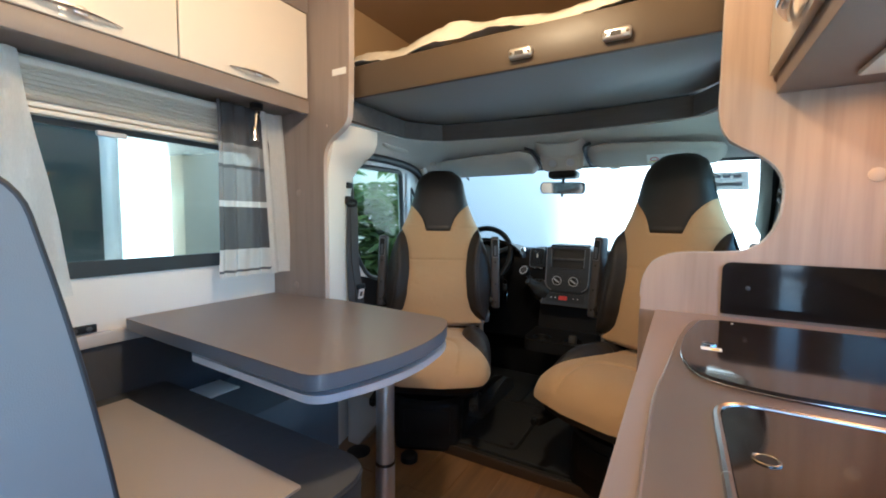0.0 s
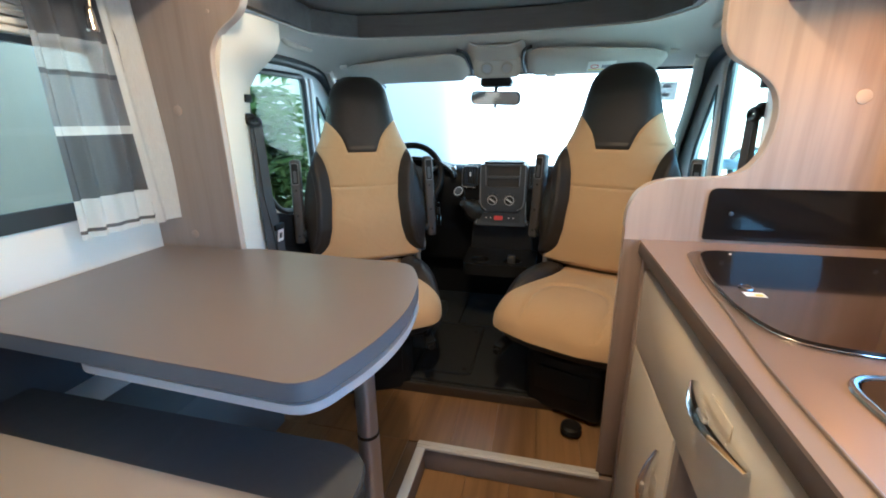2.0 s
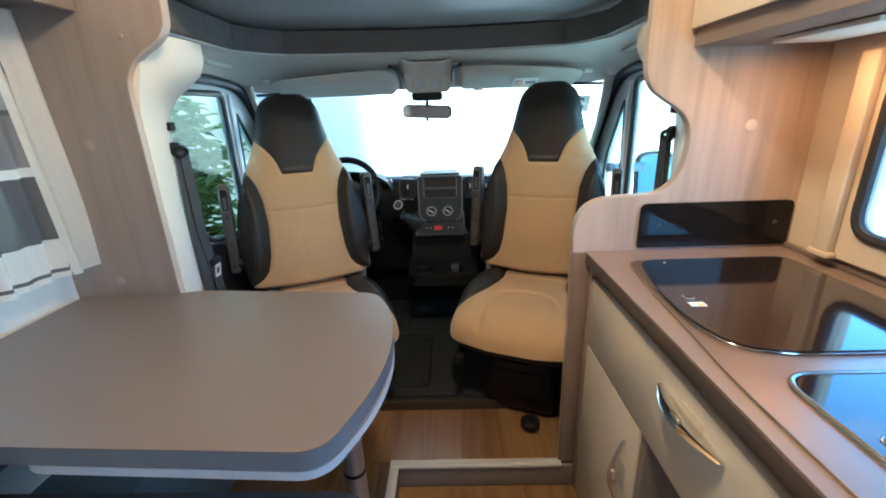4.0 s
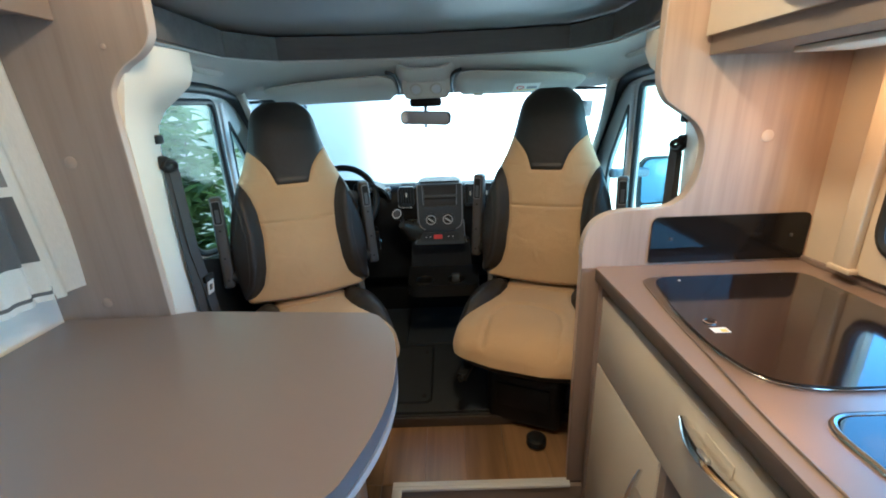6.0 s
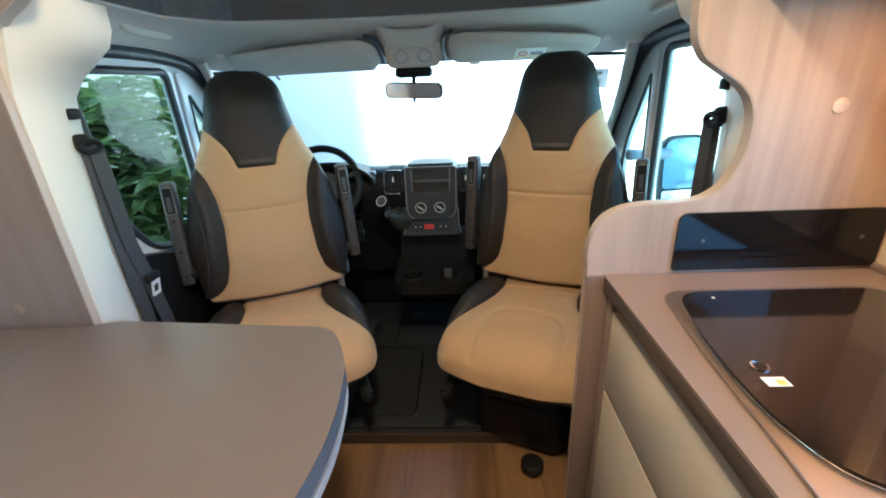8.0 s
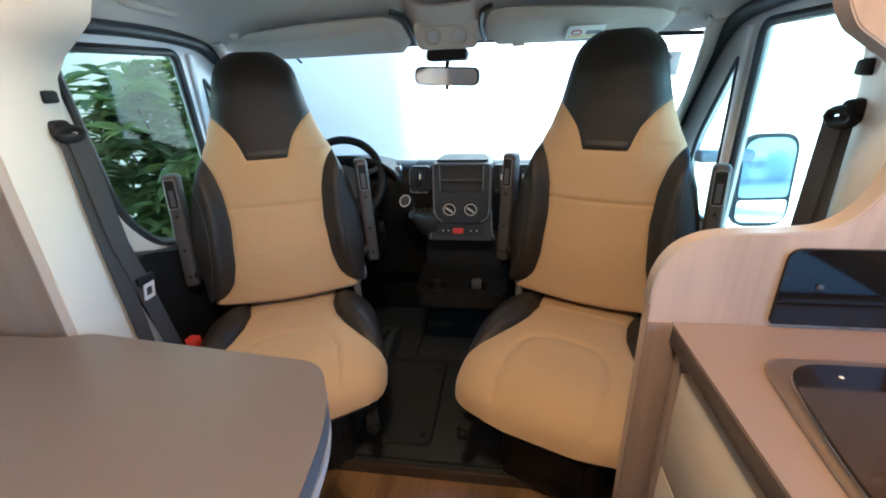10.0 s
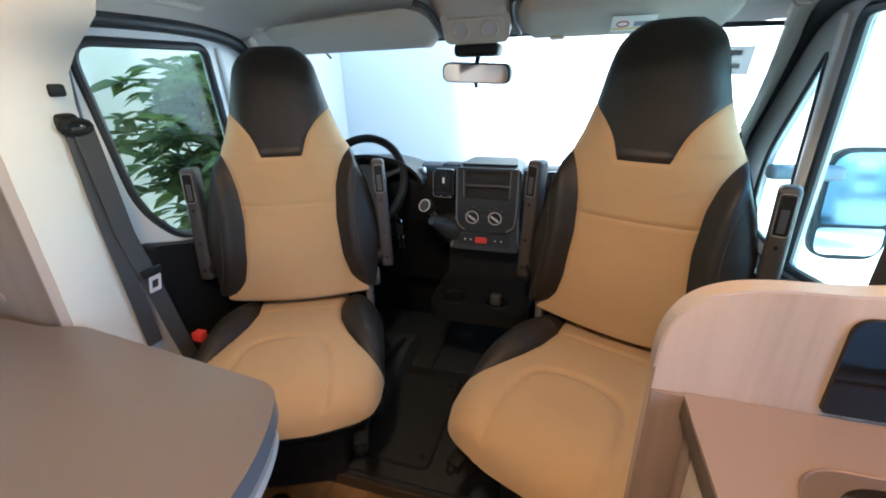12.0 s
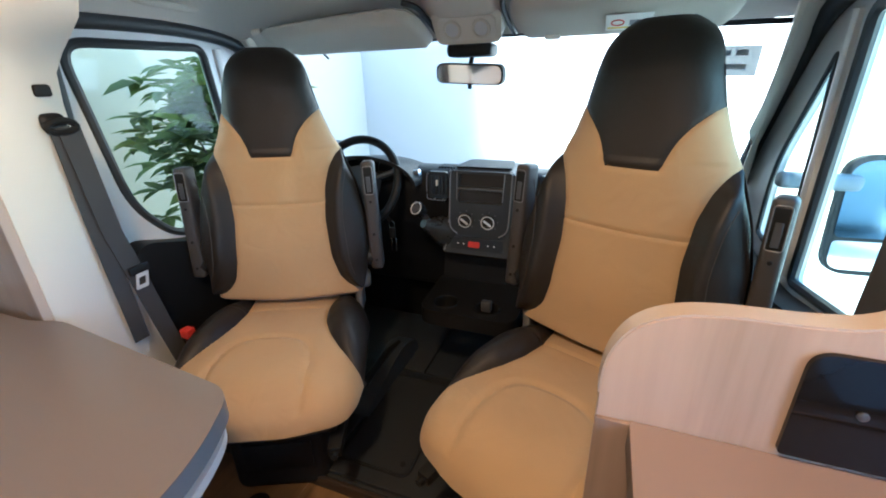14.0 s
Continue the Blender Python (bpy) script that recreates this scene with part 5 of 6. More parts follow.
part("top_pod", plate(rounded([(-0.598, 2.115), (-0.398, 2.115), (-0.415, 2.26), (-0.580, 2.26)], 0.02, 4), xy(0.846), 0.030, bevel=0.010), M_BLACK, dash, "raised lid on top of the dashboard")
for i in range(6):
    part("defrost_slot", box((-0.690 + i * 0.012, 2.19, 0.848), (-0.684 + i * 0.012, 2.26, 0.8555), 0.001, 1), M_BLACK, dash)
# instrument hood
hood = []
for j in range(7):
    t = j / 6
    hood.append([(-0.95 + 0.215 * math.cos(a), 2.075 + 0.20 * t, 0.80 + (0.104 - 0.03 * t) * math.sin(a)) for a in [math.pi * k / 20 for k in range(21)]])
part("instrument_hood", sheet(hood, 0.012), M_BLACK, dash)
part("instrument_face", plate(rounded([(-1.14, 0.80), (-0.76, 0.80), (-0.80, 0.865), (-0.95, 0.885), (-1.10, 0.865)], 0.03, 4), xz(2.16), 0.004), M_BLACK, dash)
for q in (-1.02, -0.88):
    part("dial_ring", tube([(q + 0.045 * math.cos(a / 20 * 6.2832), 2.156, 0.842 + 0.045 * math.sin(a / 20 * 6.2832)) for a in range(20)], 0.0015, 6, closed=True, up=(0, 1, 0)), M_DASH_TRIM, dash)
part("bulkhead", box((-1.465, 2.42, 0.042), (0.395, 2.45, 0.66), 0.004), M_BLACK, dash, "dark footwell bulkhead")
# lower console with cup holders
con = part("lower_console", plate(rounded([(-0.668, 0.345), (-0.340, 0.345), (-0.345, 0.38), (-0.350, 0.565), (-0.655, 0.565), (-0.662, 0.38)], 0.02, 4), lambda u, v, w: (u, 2.13 + 0.10 * max(0, v - 0.3) + w, v), 0.12, bevel=0.008), M_BLACK, dash)
tray = rounded([(-0.662, 1.880), (-0.325, 1.880), (-0.315, 2.15), (-0.672, 2.15)], [0.06, 0.06, 0.01, 0.01], 6)
cups = [[(cx + 0.043 * math.cos(a / 20 * 6.2832), 1.952 + 0.043 * math.sin(a / 20 * 6.2832)) for a in range(20)] for cx in (-0.582, -0.432)]
part("cup_tray", plate(tray, xy(0.372), 0.055, cups, 0.004), M_BLACK, con, "moulded cup holder tray")
for cx in (-0.582, -0.432):
    part("cup_rim", tube([(cx + 0.045 * math.cos(a / 20 * 6.2832), 1.952 + 0.045 * math.sin(a / 20 * 6.2832), 0.428) for a in range(20)], 0.003, 6, closed=True), M_BLACK, con)
part("key_fob", box((-0.452, 1.94, 0.417), (-0.417, 1.965, 0.457), 0.006), M_DASH_TRIM, con)
# gear lever on its sloping boot
gear = thing("gear_lever", (-0.68, 2.05, 0.64), "short gear lever with a round knob and leather boot", "gear lever")
part("boot", lathe([(0.058, -0.045), (0.050, -0.015), (0.046, 0.0), (0.037, 0.012), (0.035, 0.026), (0.026, 0.038), (0.025, 0.052), (0.015, 0.075)], Matrix.Translation((-0.650, 2.070, 0.655)) @ pose(0, 0, 0, 62, 0, -30), 18), M_BOOT, gear, "wrinkled black boot")
part("lever", tube([(-0.672, 2.04, 0.69), (-0.690, 2.015, 0.730)], 0.010, 10), M_DASH_TRIM, gear)
gm = Matrix.Translation((-0.697, 2.000, 0.745)) @ pose(0, 0, 0, 58, 0, -18)
part("knob", lathe([(0.013, -0.040), (0.018, -0.026), (0.025, -0.012), (0.027, 0.000), (0.025, 0.008), (0.001, 0.010)], gm, 24), M_BLACK, gear, "black gear knob")
part("knob_cap", tube([gm @ Vector((0.021 * math.cos(a / 20 * 6.2832), 0.021 * math.sin(a / 20 * 6.2832), 0.009)) for a in range(20)], 0.0022, 8, closed=True), M_SILVER, gear, "silver knob ring")
part("knob_face", lathe([(0.016, 0.0105), (0.015, 0.012), (0.001, 0.0125)], gm, 20), M_DASH_TRIM, gear)

# steering wheel
sw = thing("steering_wheel", (-0.955, 2.08, 0.79), "black four-spoke steering wheel", "steering wheel")
SWM = pose(-0.965, 2.060, 0.805, 64, 0, 0)
part("rim", tube([SWM @ Vector((0.166 * math.cos(a / 48 * 6.2832), 0.166 * math.sin(a / 48 * 6.2832), 0)) for a in range(48)], 0.0155, 12, closed=True), M_BLACK, sw)
part("hub", plate(rounded([(-0.075, -0.075), (0.075, -0.075), (0.085, 0.04), (0.0, 0.07), (-0.085, 0.04)], 0.03, 5), lambda u, v, w: SWM @ Vector((u, v, -0.03 + w)), 0.035, bevel=0.01), M_DASH, sw)
for a in (20, 160, 235, 305):
    c, s_ = math.cos(radians(a)), math.sin(radians(a))
    part("spoke", tube([SWM @ Vector((0.06 * c, 0.06 * s_, -0.012)), SWM @ Vector((0.160 * c, 0.160 * s_, 0))], 0.016, 10, flat=0.6), M_DASH_TRIM, sw)
part("column", tube([SWM @ Vector((0, 0, -0.03)), SWM @ Vector((0, 0, -0.26))], 0.055, 16), M_BLACK, sw)
part("stalk", tube([SWM @ Vector((0.04, 0.03, -0.07)), SWM @ Vector((0.20, 0.06, -0.05))], 0.008, 10), M_BLACK, sw)
part("stalk_tip", tube([SWM @ Vector((0.20, 0.06, -0.05)), SWM @ Vector((0.225, 0.065, -0.045))], 0.012, 10), M_ALU, sw)
aerial = thing("aerial", (-1.12, 2.22, 1.27), "thin black aerial wire at the windscreen corner", "aerial")
part("wire", tube([(-1.135, 2.135, 1.285), (-1.110, 2.18, 1.235)], 0.004, 8), M_BLACK, aerial)
keys = thing("key_bunch", (-0.80, 2.01, 0.60), "bunch of keys hanging in the ignition", "keys")
part("key", tube([(-0.845, 2.035, 0.70), (-0.815, 2.012, 0.69)], 0.007, 8), M_BLACK, keys)
part("ring", tube([(-0.806 + 0.012 * math.cos(a / 14 * 6.28), 2.008, 0.675 + 0.014 * math.sin(a / 14 * 6.28)) for a in range(14)], 0.0015, 6, closed=True, up=(0, 1, 0)), M_CHROME, keys)
part("fob", box((-0.815, 2.000, 0.625), (-0.792, 2.012, 0.665), 0.004), M_BLACK, keys)
for dx in (0.0, 0.018):
    part("key_blade", box((-0.812 + dx, 2.004, 0.575), (-0.806 + dx, 2.007, 0.628), 0.001, 1), M_CHROME, keys)


# ---- swivelled cab seats ----
WIDTH = [(-0.490, 0.222), (-0.482, 0.234), (-0.43, 0.252), (-0.38, 0.263), (-0.30, 0.271), (-0.20, 0.266), (-0.10, 0.244), (0.0, 0.207), (0.06, 0.176), (0.137, 0.147), (0.20, 0.131), (0.255, 0.119), (0.282, 0.104), (0.302, 0.080), (0.312, 0.050)]
BOLSTER = [(-0.48, 0.40), (-0.462, 0.26), (-0.44, 0.205), (-0.40, 0.172), (-0.33, 0.153), (-0.20, 0.143), (-0.10, 0.150), (-0.04, 0.166), (0.0, 0.188), (0.03, 0.225), (0.05, 0.40)]
PATCH = [(-0.01, 0.050), (0.0, 0.062), (0.03, 0.070), (0.065, 0.084), (0.10, 0.110), (0.137, 0.150), (0.16, 0.20)]
RECLINE = 0.13


def smooth01(t):
    t = min(1.0, max(0.0, t))
    return t * t * (3 - 2 * t)


def back_kind(u, v):
    """Signed fields on the backrest: over zero inside the head patch, and inside the side bolsters."""
    head = min(v, (soft_lookup(PATCH, v) - abs(u)))
    if v > 0.14:
        head = 1.0
    return head, abs(u) - soft_lookup(BOLSTER, v)


def upholstery(parent, place, grid, fields, names):
    """Cut a fine grid of (u, v) into parts along the zero lines of the fields, moving its nearest points onto the lines."""
    nu, nv = len(grid[0]), len(grid)
    pts = [[Vector(p) for p in row] for row in grid]
    cell = max((pts[nv // 2][nu // 2 + 1] - pts[nv // 2][nu // 2]).length, (pts[nv // 2 + 1][nu // 2] - pts[nv // 2][nu // 2]).length)
    h = 1e-4
    for j in range(1, nv - 1):
        for i in range(1, nu - 1):
            p = pts[j][i]
            for k in range(len(names) - 1):
                f = fields(*p)[k]
                g = Vector(((fields(p.x + h, p.y)[k] - f) / h, (fields(p.x, p.y + h)[k] - f) / h))
                if g.length > 0.2 and abs(f) / g.length < cell * 0.55:
                    pts[j][i] = p - g * f / g.length_squared
                    break
    meshes = [bmesh.new() for _ in names]
    made = [{} for _ in names]
    for j in range(nv - 1):
        for i in range(nu - 1):
            q = [(j, i), (j, i + 1), (j + 1, i + 1), (j + 1, i)]
            c = sum((pts[a][b] for a, b in q), Vector((0, 0))) / 4
            fs = fields(*c)
            kind = next((k for k, f in enumerate(fs) if f > 0), len(names) - 1)
            vs = []
            for ab in q:
                if ab not in made[kind]:
                    made[kind][ab] = meshes[kind].verts.new(place(pts[ab[0]][ab[1]], ab, kind))
                vs.append(made[kind][ab])
            try:
                meshes[kind].faces.new(vs)
            except ValueError:
                pass
    return meshes


def cab_seat(m, lever, label):
    """A captain's chair in its own frame: it faces -y, and the back's surface at the head patch is at the origin's plane."""
    seat = new("captain_chair")
    seat.empty_display_size = 0.05
    seat.matrix_basis = m
    BASE[seat] = Vector()
    tagged(seat, label, "seat", "cab seats")
    Z0 = 0.945                                          # height of the head patch's lower edge

    def tilt(u, y, v):
        return Vector((u, y + v * math.sin(RECLINE), Z0 + v * math.cos(RECLINE)))

    NV, NU = 150, 92
    grid = []
    for j in range(NV + 1):
        v = -0.488 + 0.800 * j / NV
        w = soft_lookup(WIDTH, v)
        grid.append([(w * math.sin(math.pi / 2 * (2 * i / NU - 1)), v) for i in range(NU + 1)])

    def thick(v):
        return 0.055 + 0.03 * min(1, max(0, (0.30 - v) / 0.5))

    def front(p, ab, kind):
        u, v = p
        w = max(soft_lookup(WIDTH, v), 0.02)
        r = min(1.0, abs(u) / w)
        T = thick(v)
        endcap = min(1, max(0.0, (0.313 - v) / 0.11)) ** 0.5 * min(1, max(0.0, (v + 0.490) / 0.03)) ** 0.5
        round_ = T * (1 - (1 - r ** 3.2) ** 0.55) * (0.3 + 0.7 * smooth01((v + 0.48) / 0.12)) + T * 0.8 * (1 - endcap)
        b = min(1, max(0, (abs(u) - soft_lookup(BOLSTER, v)) / 0.05)) if kind != 0 else 0
        puff = 0.042 * b * b * (3 - 2 * b) if -0.47 < v < 0.03 else 0
        bow = -0.012 * math.cos(math.pi * min(1, abs(u) / 0.2)) * (1 if v < 0.02 else 0.4)
        y = round_ - puff + bow * 0.5 - 0.018 * smooth01((v - 0.0) / 0.26) + 0.012 * math.exp(-((v + 0.30) / 0.1) ** 2) * -1
        for line in (abs(v + 0.145) if abs(u) < 0.15 else 1, abs(back_kind(u, v)[0]), abs(back_kind(u, v)[1])):
            y += 0.0045 * math.exp(-(line / 0.0045) ** 2)
        return tilt(u, y, v)

    def rear(p, ab, kind):
        u, v = p
        w = max(soft_lookup(WIDTH, v), 0.02)
        r = min(1.0, abs(u) / w)
        T = thick(v)
        endcap = min(1, max(0.0, (0.313 - v) / 0.11)) ** 0.5 * min(1, max(0.0, (v + 0.490) / 0.03)) ** 0.5
        return tilt(u, T + T * 0.9 * (1 - r ** 3.2) ** 0.55 * endcap - (1 - endcap) * T * 0.2, v)

    names = ("headrest", "bolster", "backrest")
    bms = upholstery(seat, front, grid, back_kind, names)
    part("headrest", bms[0], M_BROWN, seat, "dark brown leatherette headrest panel")
    L, R = bms[1].copy(), bms[1]
    bmesh.ops.delete(L, geom=[f for f in L.faces if f.calc_center_median().x > 0], context="FACES")
    bmesh.ops.delete(R, geom=[f for f in R.faces if f.calc_center_median().x < 0], context="FACES")
    for b in (L, R):
        bol = part("back_bolster", b, M_BROWN, seat, "dark brown padded back bolster")
    back = part("backrest", bms[2], M_BEIGE, seat, "beige fabric back panel with a cross seam")
    whole = upholstery(seat, rear, grid, lambda u, v: (1.0,), ("shell",))[0]
    part("back_shell", whole, M_BROWN, seat, "dark brown back cover")
    for sgn in (-1, 1):
        path = [tilt(sgn * (soft_lookup(BOLSTER, v) + 0.062), -0.028, v) for v in [-0.38 + 0.03 * k for k in range(12)]]
        part("stitch_line", tube(path, 0.0011, 5), M_STITCH, back)

    # cushion: v runs forward from the back
    CW = [(0.0, 0.215), (0.06, 0.243), (0.16, 0.268), (0.30, 0.272), (0.40, 0.268), (0.46, 0.258), (0.505, 0.236), (0.530, 0.198), (0.543, 0.140), (0.548, 0.075)]
    CB = [(-0.02, 0.160), (0.04, 0.143), (0.12, 0.132), (0.20, 0.140), (0.27, 0.165), (0.33, 0.202), (0.38, 0.250), (0.42, 0.31), (0.46, 0.42)]
    cw = lambda v: soft_lookup(CW, v)

    def cush_kind(u, v):
        return (abs(u) - soft_lookup(CB, v),)

    NV2, NU2 = 104, 92
    grid2 = [[(cw(0.549 * j / NV2) * math.sin(math.pi / 2 * (2 * i / NU2 - 1)), 0.549 * j / NV2) for i in range(NU2 + 1)] for j in range(NV2 + 1)]
    seam = smooth_line([(-0.125, 0.52), (-0.130, 0.40), (-0.105, 0.315), (-0.04, 0.282), (0.04, 0.282), (0.105, 0.315), (0.130, 0.40), (0.125, 0.52)], 24)
    seam = [(p.x, p.y) for p in seam]

    def ctop(p, ab, kind):
        u, v = p
        w = max(cw(v), 0.03)
        r = min(1.0, abs(u) / w)
        fr = min(1.0, max(0.0, (v - 0.40) / 0.149))
        z = 0.452 + 0.018 * math.sin(math.pi * min(1, v / 0.5)) 
        side = 1 - (1 - r ** 4.5) ** 0.5
        z -= 0.105 * side + 0.108 * (1 - math.sqrt(max(0.0, 1 - fr ** 2.2))) * (1 - side)
        b = min(1, max(0, (abs(u) - soft_lookup(CB, v)) / 0.06))
        z += 0.040 * b * (2 - b) * smooth01((0.44 - v) / 0.2) * (0.6 + 0.4 * smooth01(v / 0.15))
        dmin = min((u - a) ** 2 + (v - c) ** 2 for a, c in seam) if v > 0.25 and abs(u) < 0.17 else 1
        z -= 0.0085 * math.exp(-dmin / 0.00008) + 0.006 * math.exp(-((v - 0.115) / 0.006) ** 2) * (1 if abs(u) < 0.18 else 0)
        z -= 0.007 * math.exp(-(cush_kind(u, v)[0] / 0.005) ** 2)
        return Vector((u, -0.006 - v + 0.03, z))

    bms = upholstery(seat, ctop, grid2, cush_kind, ("bolster", "cushion"))
    L, R = bms[0].copy(), bms[0]
    bmesh.ops.delete(L, geom=[f for f in L.faces if f.calc_center_median().x > 0], context="FACES")
    bmesh.ops.delete(R, geom=[f for f in R.faces if f.calc_center_median().x < 0], context="FACES")
    for b in (L, R):
        part("seat_bolster", b, M_BROWN, seat, "dark brown padded seat bolster")
    part("seat_cushion", bms[1], M_BEIGE, seat, "beige fabric seat cushion with a curved seam")
    ring = [(cw(0.549 * j / 24), 0.024 - 0.549 * j / 24) for j in range(25)]
    ring = ring + [(-a, b) for a, b in reversed(ring)]
    under = []
    for z, k in ((0.356, 0.978), (0.342, 0.965), (0.318, 0.92), (0.300, 0.86)):
        under.append([Vector((a * k, -0.245 + (b + 0.245) * k, z)) for a, b in (*ring, ring[0])])
    part("cushion_skirt", sheet(under[:2]), M_BLACK, seat)
    part("seat_pan", sheet(under[1:]), M_BLACK, seat, "black plastic seat pan")
    part("pan_plate", box((-0.20, -0.46, 0.285), (0.20, -0.03, 0.330), 0.01), M_BLACK, seat)
    for sx in (-0.20, 0.20):
        r_ = part("slide_rail", box((sx - 0.018, -0.51, 0.255), (sx + 0.018, -0.02, 0.285), 0.004), M_BLACK, seat)
        part("rail_tip", lathe([(0.011, 0), (0.010, 0.012)], Matrix.Translation((sx, -0.512, 0.268)) @ pose(0, 0, 0, 90), 12), M_BLACK, r_)
    part("swivel_plate", lathe([(0.19, 0), (0.19, 0.02), (0.16, 0.026)], Matrix.Translation((0, -0.24, 0.230)), 32), M_BLACK, seat)
    ped = part("pedestal", box((-0.145, -0.385, 0.0), (0.145, -0.03, 0.230), 0.03, 3), M_BLACK, seat, "black steel seat pedestal")
    part("pedestal_recess", box((-0.10, -0.393, 0.09), (0.10, -0.383, 0.19), 0.01, 2), M_BLACK, ped)
    part("foot_bolt", lathe([(0.036, 0), (0.036, 0.022), (0.028, 0.030), (0.001, 0.032)], Matrix.Translation((-0.065 * lever, -0.445, 0.0)), 20), M_BLACK, ped, "black round bolt cover")
    # recline knob
    kn = part("recline_hinge", box((lever * 0.225 - 0.012, -0.035, 0.40), (lever * 0.225 + 0.012, 0.055, 0.56), 0.010, 3), M_HINGE, seat, "grey hinge cover")
    part("recline_knob", lathe([(0.034, 0), (0.034, 0.018), (0.028, 0.026), (0.001, 0.027)], Matrix.Translation((lever * 0.238, 0.01, 0.515)) @ pose(0, 0, 0, 0, 90 * lever, 0), 20), M_HINGE, kn)
    # folded-up armrests
    for sx in (-1, 1):
        am = pose(sx * 0.297, 0.010, Z0 - 0.390, -4, -1.5 * sx, 0)
        arm = part("armrest", box((-0.021, -0.030, 0.0), (0.021, 0.034, 0.365), 0.012, 4, am), M_ARM, seat, "grey-brown folded-up armrest")
        part("armrest_slot", box((-0.013, -0.0318, 0.262), (0.013, -0.0298, 0.346), 0.0, m=am), M_BLACK, arm)
        part("slot_tongue", box((-0.007, -0.0335, 0.268), (0.007, -0.0315, 0.318), 0.0015, 1, m=am), M_DASH_TRIM, arm)
        part("slot_frame", tube([am @ Vector((q[0], -0.0312, q[1])) for q in rounded([(-0.0145, 0.260), (0.0145, 0.260), (0.0145, 0.350), (-0.0145, 0.350)], 0.008, 4)], 0.0016, 6, closed=True), M_HINGE, arm)
        for z in (0.235, 0.125, 0.035):
            part("armrest_screw", lathe([(0.005, 0), (0.004, 0.002)], am @ Matrix.Translation((0, -0.030, z)) @ pose(0, 0, 0, 90), 10), M_BLACK, arm)
        part("armrest_pivot", lathe([(0.03, -0.03), (0.03, 0.03)], am @ Matrix.Translation((-sx * 0.03, 0.0, 0.04)) @ pose(0, 0, 0, 0, 90, 0), 16), M_BLACK, arm)
    return seat


cab_seat(pose(-1.077, 1.768, 0.0, 0, 0, 24.5), 1, "beige and dark brown driver seat swivelled to face the table")
cab_seat(pose(-0.062, 1.785, 0.012, 0, 0, -21.6), -1, "beige and dark brown passenger seat swivelled to face the living space")
stalk = thing("belt_receiver", (-1.262, 1.49, 0.36), "red-topped seat belt receiver beside the driver seat", "buckle")
part("stalk", tube([(-1.27, 1.50, 0.30), (-1.263, 1.49, 0.432)], 0.014, 10, flat=0.6), M_BLACK, stalk)
part("release_button", box((-1.280, 1.474, 0.432), (-1.246, 1.504, 0.462), 0.004), M_RED, stalk, "red release button")

# ---- outside ----
solo("ground", box((-60, -60, -0.75), (60, 60, -0.70), 0), M_GROUND, "pale concrete yard", "ground", kind="structure")
solo("outer_wall", box((-9, 6.2, -0.7), (3.0, 6.5, 5.5), 0.02), M_OUTWALL, "white rendered wall in front of the vehicle", "wall", kind="structure")
# Raised to 9 m, out of view, to shade the front wall's left.
solo("outer_wall", box((-3.55, 1.74, -0.7), (-3.35, 6.2, 9.0), 0.02), M_OUTSIDE, "grey rendered wall beside the vehicle", "wall", kind="structure")


def motorhome(x0, x1, y0, y1, h, side, label):
    """A parked white motorhome body with dark side windows on the side that is seen."""
    mh = thing("parked_motorhome", ((x0 + x1) / 2, (y0 + y1) / 2, -0.7), label, "motorhome", "parked motorhomes")
    part("body", box((x0, y0, -0.35), (x1, y1, h), 0.12, 4), M_BODY, mh)
    xs = x1 + 0.004 if side > 0 else x0 - 0.004
    n = max(1, int((y1 - y0) / 2.2))
    for i in range(n):
        a = y0 + 0.5 + i * (y1 - y0 - 0.6) / n
        b = min(a + 1.9, y1 - 0.12) if i < n - 1 else y1 - 0.12
        part("side_window", plate(rounded([(a, 0.62), (b, 0.62), (b, 1.42), (a, 1.42)], 0.08), yz(xs - 0.01), 0.02), M_DARKWIN, mh)
    part("skirt", box((x0 + 0.02, y0 + 0.02, -0.55), (x1 - 0.02, y1 - 0.02, -0.36), 0.02), M_DASH_TRIM, mh)
    for y in (y0 + 1.0, y1 - 0.9):
        for x in (x0 + 0.12, x1 - 0.12):
            wh = part("wheel", lathe([(0.33, -0.1), (0.33, 0.1), (0.2, 0.11), (0.19, 0.05)], Matrix.Translation((x, y, -0.37)) @ pose(0, 0, 0, 0, 90, 0), 20), M_BLACK, mh)
    return mh


# Body height of 3.9 is exaggerated, unseen, to keep sun off the left windows.
nb = motorhome(-4.6, -2.35, -4.5, 0.96, 3.9, 1, "white parked motorhome with dark windows next to the vehicle")
# Unseen block, added so no sun gets through above the gap.
part("overcab", box((-4.6, 0.90, 1.48), (-2.36, 1.9, 3.9), 0.10, 3), M_BODY, nb, "added white block on the motorhome that keeps sun off the cab window")
motorhome(1.9, 4.1, -13.0, -7.0, 2.2, -1, "white parked motorhome far behind the vehicle")
motorhome(5.2, 7.4, -16.0, -9.0, 2.2, -1, "white parked motorhome far behind the vehicle")
motorhome(8.6, 10.8, -17.0, -10.5, 2.1, -1, "white parked motorhome far behind the vehicle")

for x, y in ((26.0, -31.0), (31.5, -33.0), (37.0, -30.0), (42.5, -34.0), (33.0, -46.0)):
    motorhome(x, x + 2.2, y - 6.0, y, 2.1, -1, "white parked motorhome far behind the vehicle")

plant = thing("potted_plant", (-2.30, 2.80, -0.70), "tall potted green plant with pointed leaves", "plant")
part("pot", lathe([(0.15, 0), (0.20, 0.35), (0.21, 0.36), (0.18, 0.36), (0.17, 0.30), (0.001, 0.30)], Matrix.Translation((-2.30, 2.80, -0.70)), 24), M_POT, plant)
random.seed(11)
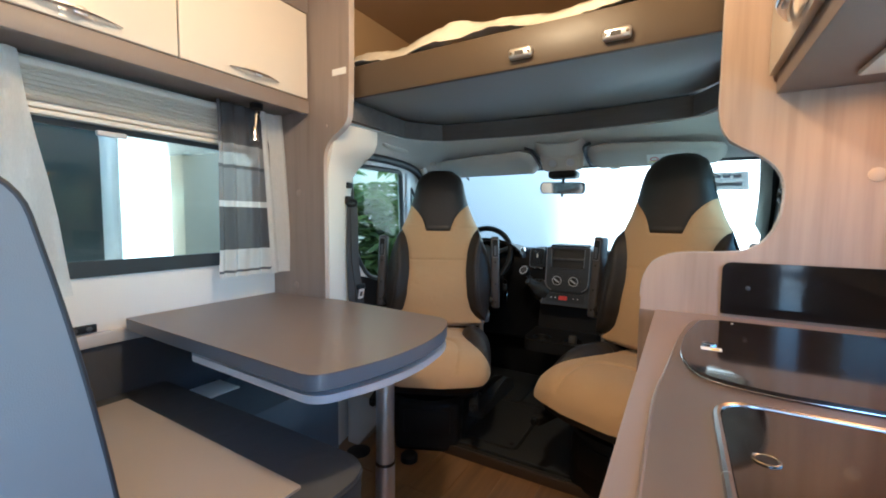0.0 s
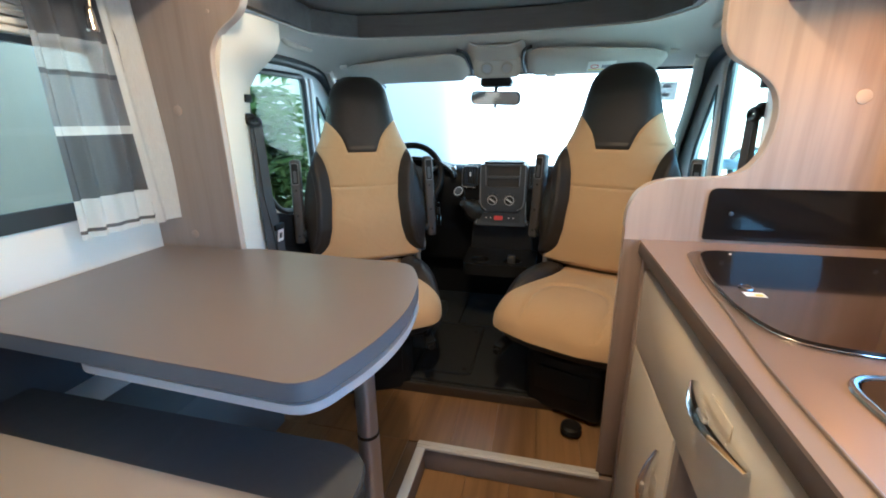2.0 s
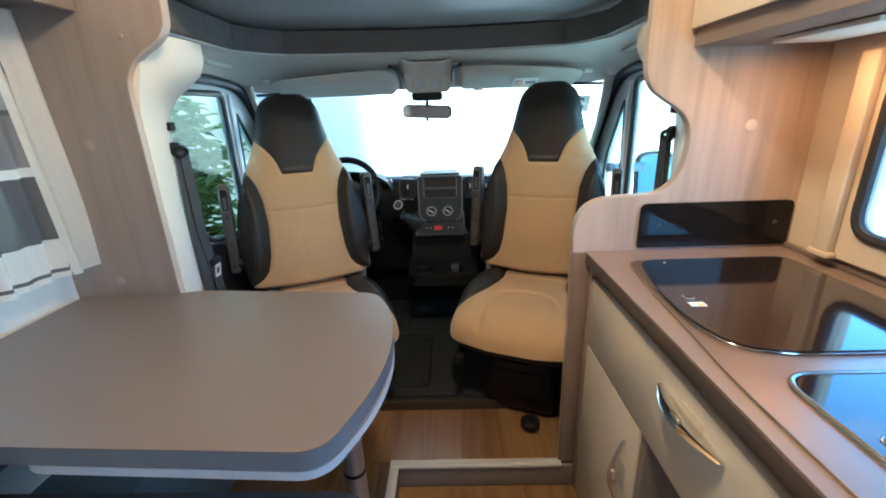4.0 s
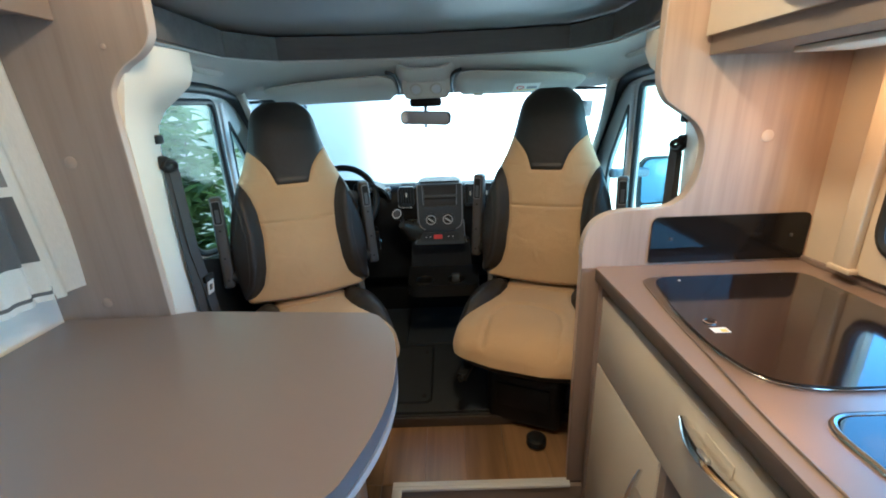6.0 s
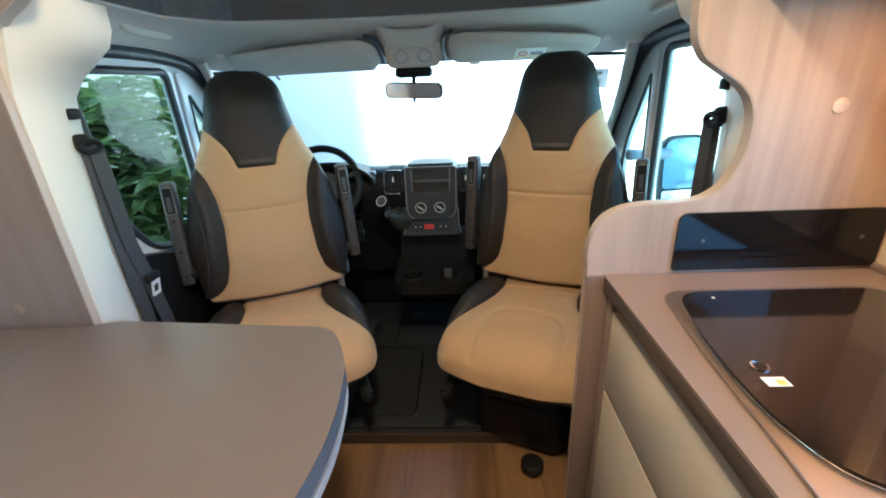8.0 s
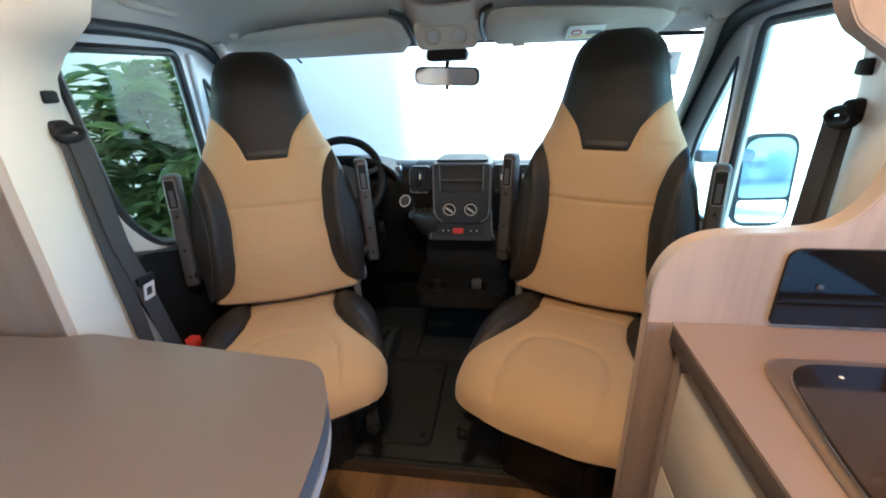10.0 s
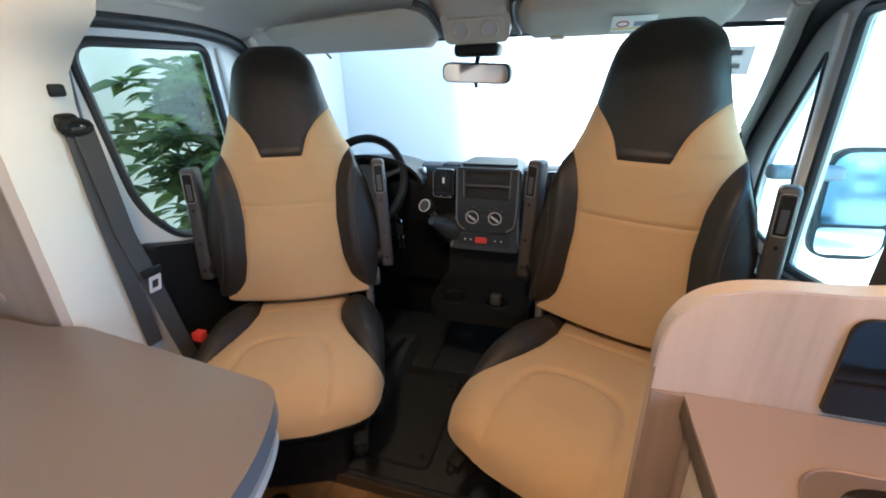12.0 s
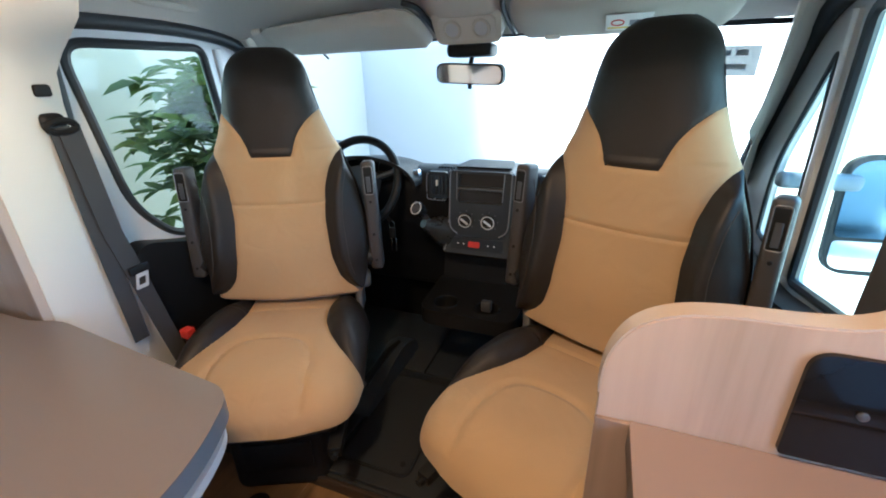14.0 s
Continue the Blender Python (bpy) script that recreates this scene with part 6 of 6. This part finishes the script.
trunk = []
for k in range(5):
    a = k * 1.26
    top = Vector((-2.31 + 0.25 * math.cos(a), 2.74 + 0.23 * math.sin(a), 1.08 + 0.12 * (k % 3)))
    bend = Vector((-2.30 + 0.08 * math.cos(a + 1), 2.80 + 0.08 * math.sin(a + 1), 0.35))
    trunk.append(smooth_line([(-2.30, 2.80, -0.42), bend, top], 8))
part("stems", merge(*[tube(t, [0.014 - 0.0007 * i for i in range(len(t))], 6) for t in trunk]), M_STEM, plant)
verts, faces = [], []


def leaf(p, d, n, ln, wd):
    """A folded, pointed leaf from p along d."""
    s = d.cross(n).normalized()
    n = s.cross(d).normalized()
    k = len(verts)
    ridge = [p, p + d * ln * 0.3 - n * ln * 0.02, p + d * ln * 0.65 - n * ln * 0.06, p + d * ln - n * ln * 0.16]
    for i, (r, w) in enumerate(zip(ridge, (0.02, 0.5, 0.42, 0.0))):
        verts.extend((r - s * wd * w + n * wd * w * 0.35, r, r + s * wd * w + n * wd * w * 0.35))
    for i in range(3):
        a = k + i * 3
        faces.extend(((a, a + 1, a + 4, a + 3), (a + 1, a + 2, a + 5, a + 4)))


for t in trunk:
    for c in range(72):
        q = t[int(6 + random.random() * (len(t) - 7))]
        tip = q + Vector((random.gauss(-0.01, 0.135), random.gauss(-0.02, 0.115), random.gauss(0.01, 0.12)))
        for k in range(7):
            a = k * 0.9 + random.random()
            d = Vector((math.cos(a), math.sin(a), random.uniform(-0.35, 0.45))).normalized()
            leaf(tip, d, Vector((random.gauss(0, 0.25), random.gauss(0, 0.25), 1)), random.uniform(0.11, 0.19), random.uniform(0.050, 0.080))
me = bpy.data.meshes.new("leaves")
me.from_pydata([v - Vector((-2.30, 2.80, -0.70)) for v in verts], [], faces)
me.materials.append(M_LEAF)
lv = new("leaves", me)
lv.parent = plant
tagged(lv, "many small pointed green leaves", kind="stuff")

# a tree far behind, across the yard
tree = thing("tree", (36.0, -43.0, -0.70), "broad dark green tree at the far side of the yard", "tree")
limbs = [tube([(36, -43, -0.7), (36.1, -43, 1.5), (36, -43.1, 3.2)], [0.32, 0.25, 0.18], 8)]
verts.clear()
faces.clear()
for k in range(7):
    a = k * 0.9
    end = Vector((36 + 1.9 * math.cos(a), -43 + 1.9 * math.sin(a), 5.2 + 1.3 * (k % 3)))
    limbs.append(tube([(36, -43.1, 2.6), Vector((36, -43.1, 3.2)).lerp(end, 0.5) + Vector((0, 0, 0.3)), end], [0.14, 0.09, 0.04], 6))
    for c in range(60):
        tip = end + Vector((random.gauss(0, 0.9), random.gauss(0, 0.9), random.gauss(-0.2, 0.8)))
        for q in range(4):
            b = q * 1.6 + random.random()
            leaf(tip, Vector((math.cos(b), math.sin(b), random.uniform(-0.5, 0.4))).normalized(), Vector((random.gauss(0, 0.3), random.gauss(0, 0.3), 1)), random.uniform(0.3, 0.55), random.uniform(0.15, 0.25))
part("trunk", merge(*limbs), M_STEM, tree)
crown_mesh = bpy.data.meshes.new("crown")
crown_mesh.from_pydata([v - Vector((36.0, -43.0, -0.70)) for v in verts], [], faces)
crown_mesh.materials.append(M_LEAF)
crown = new("crown", crown_mesh)
crown.parent = tree
tagged(crown, "dark green leafy crown", kind="stuff")
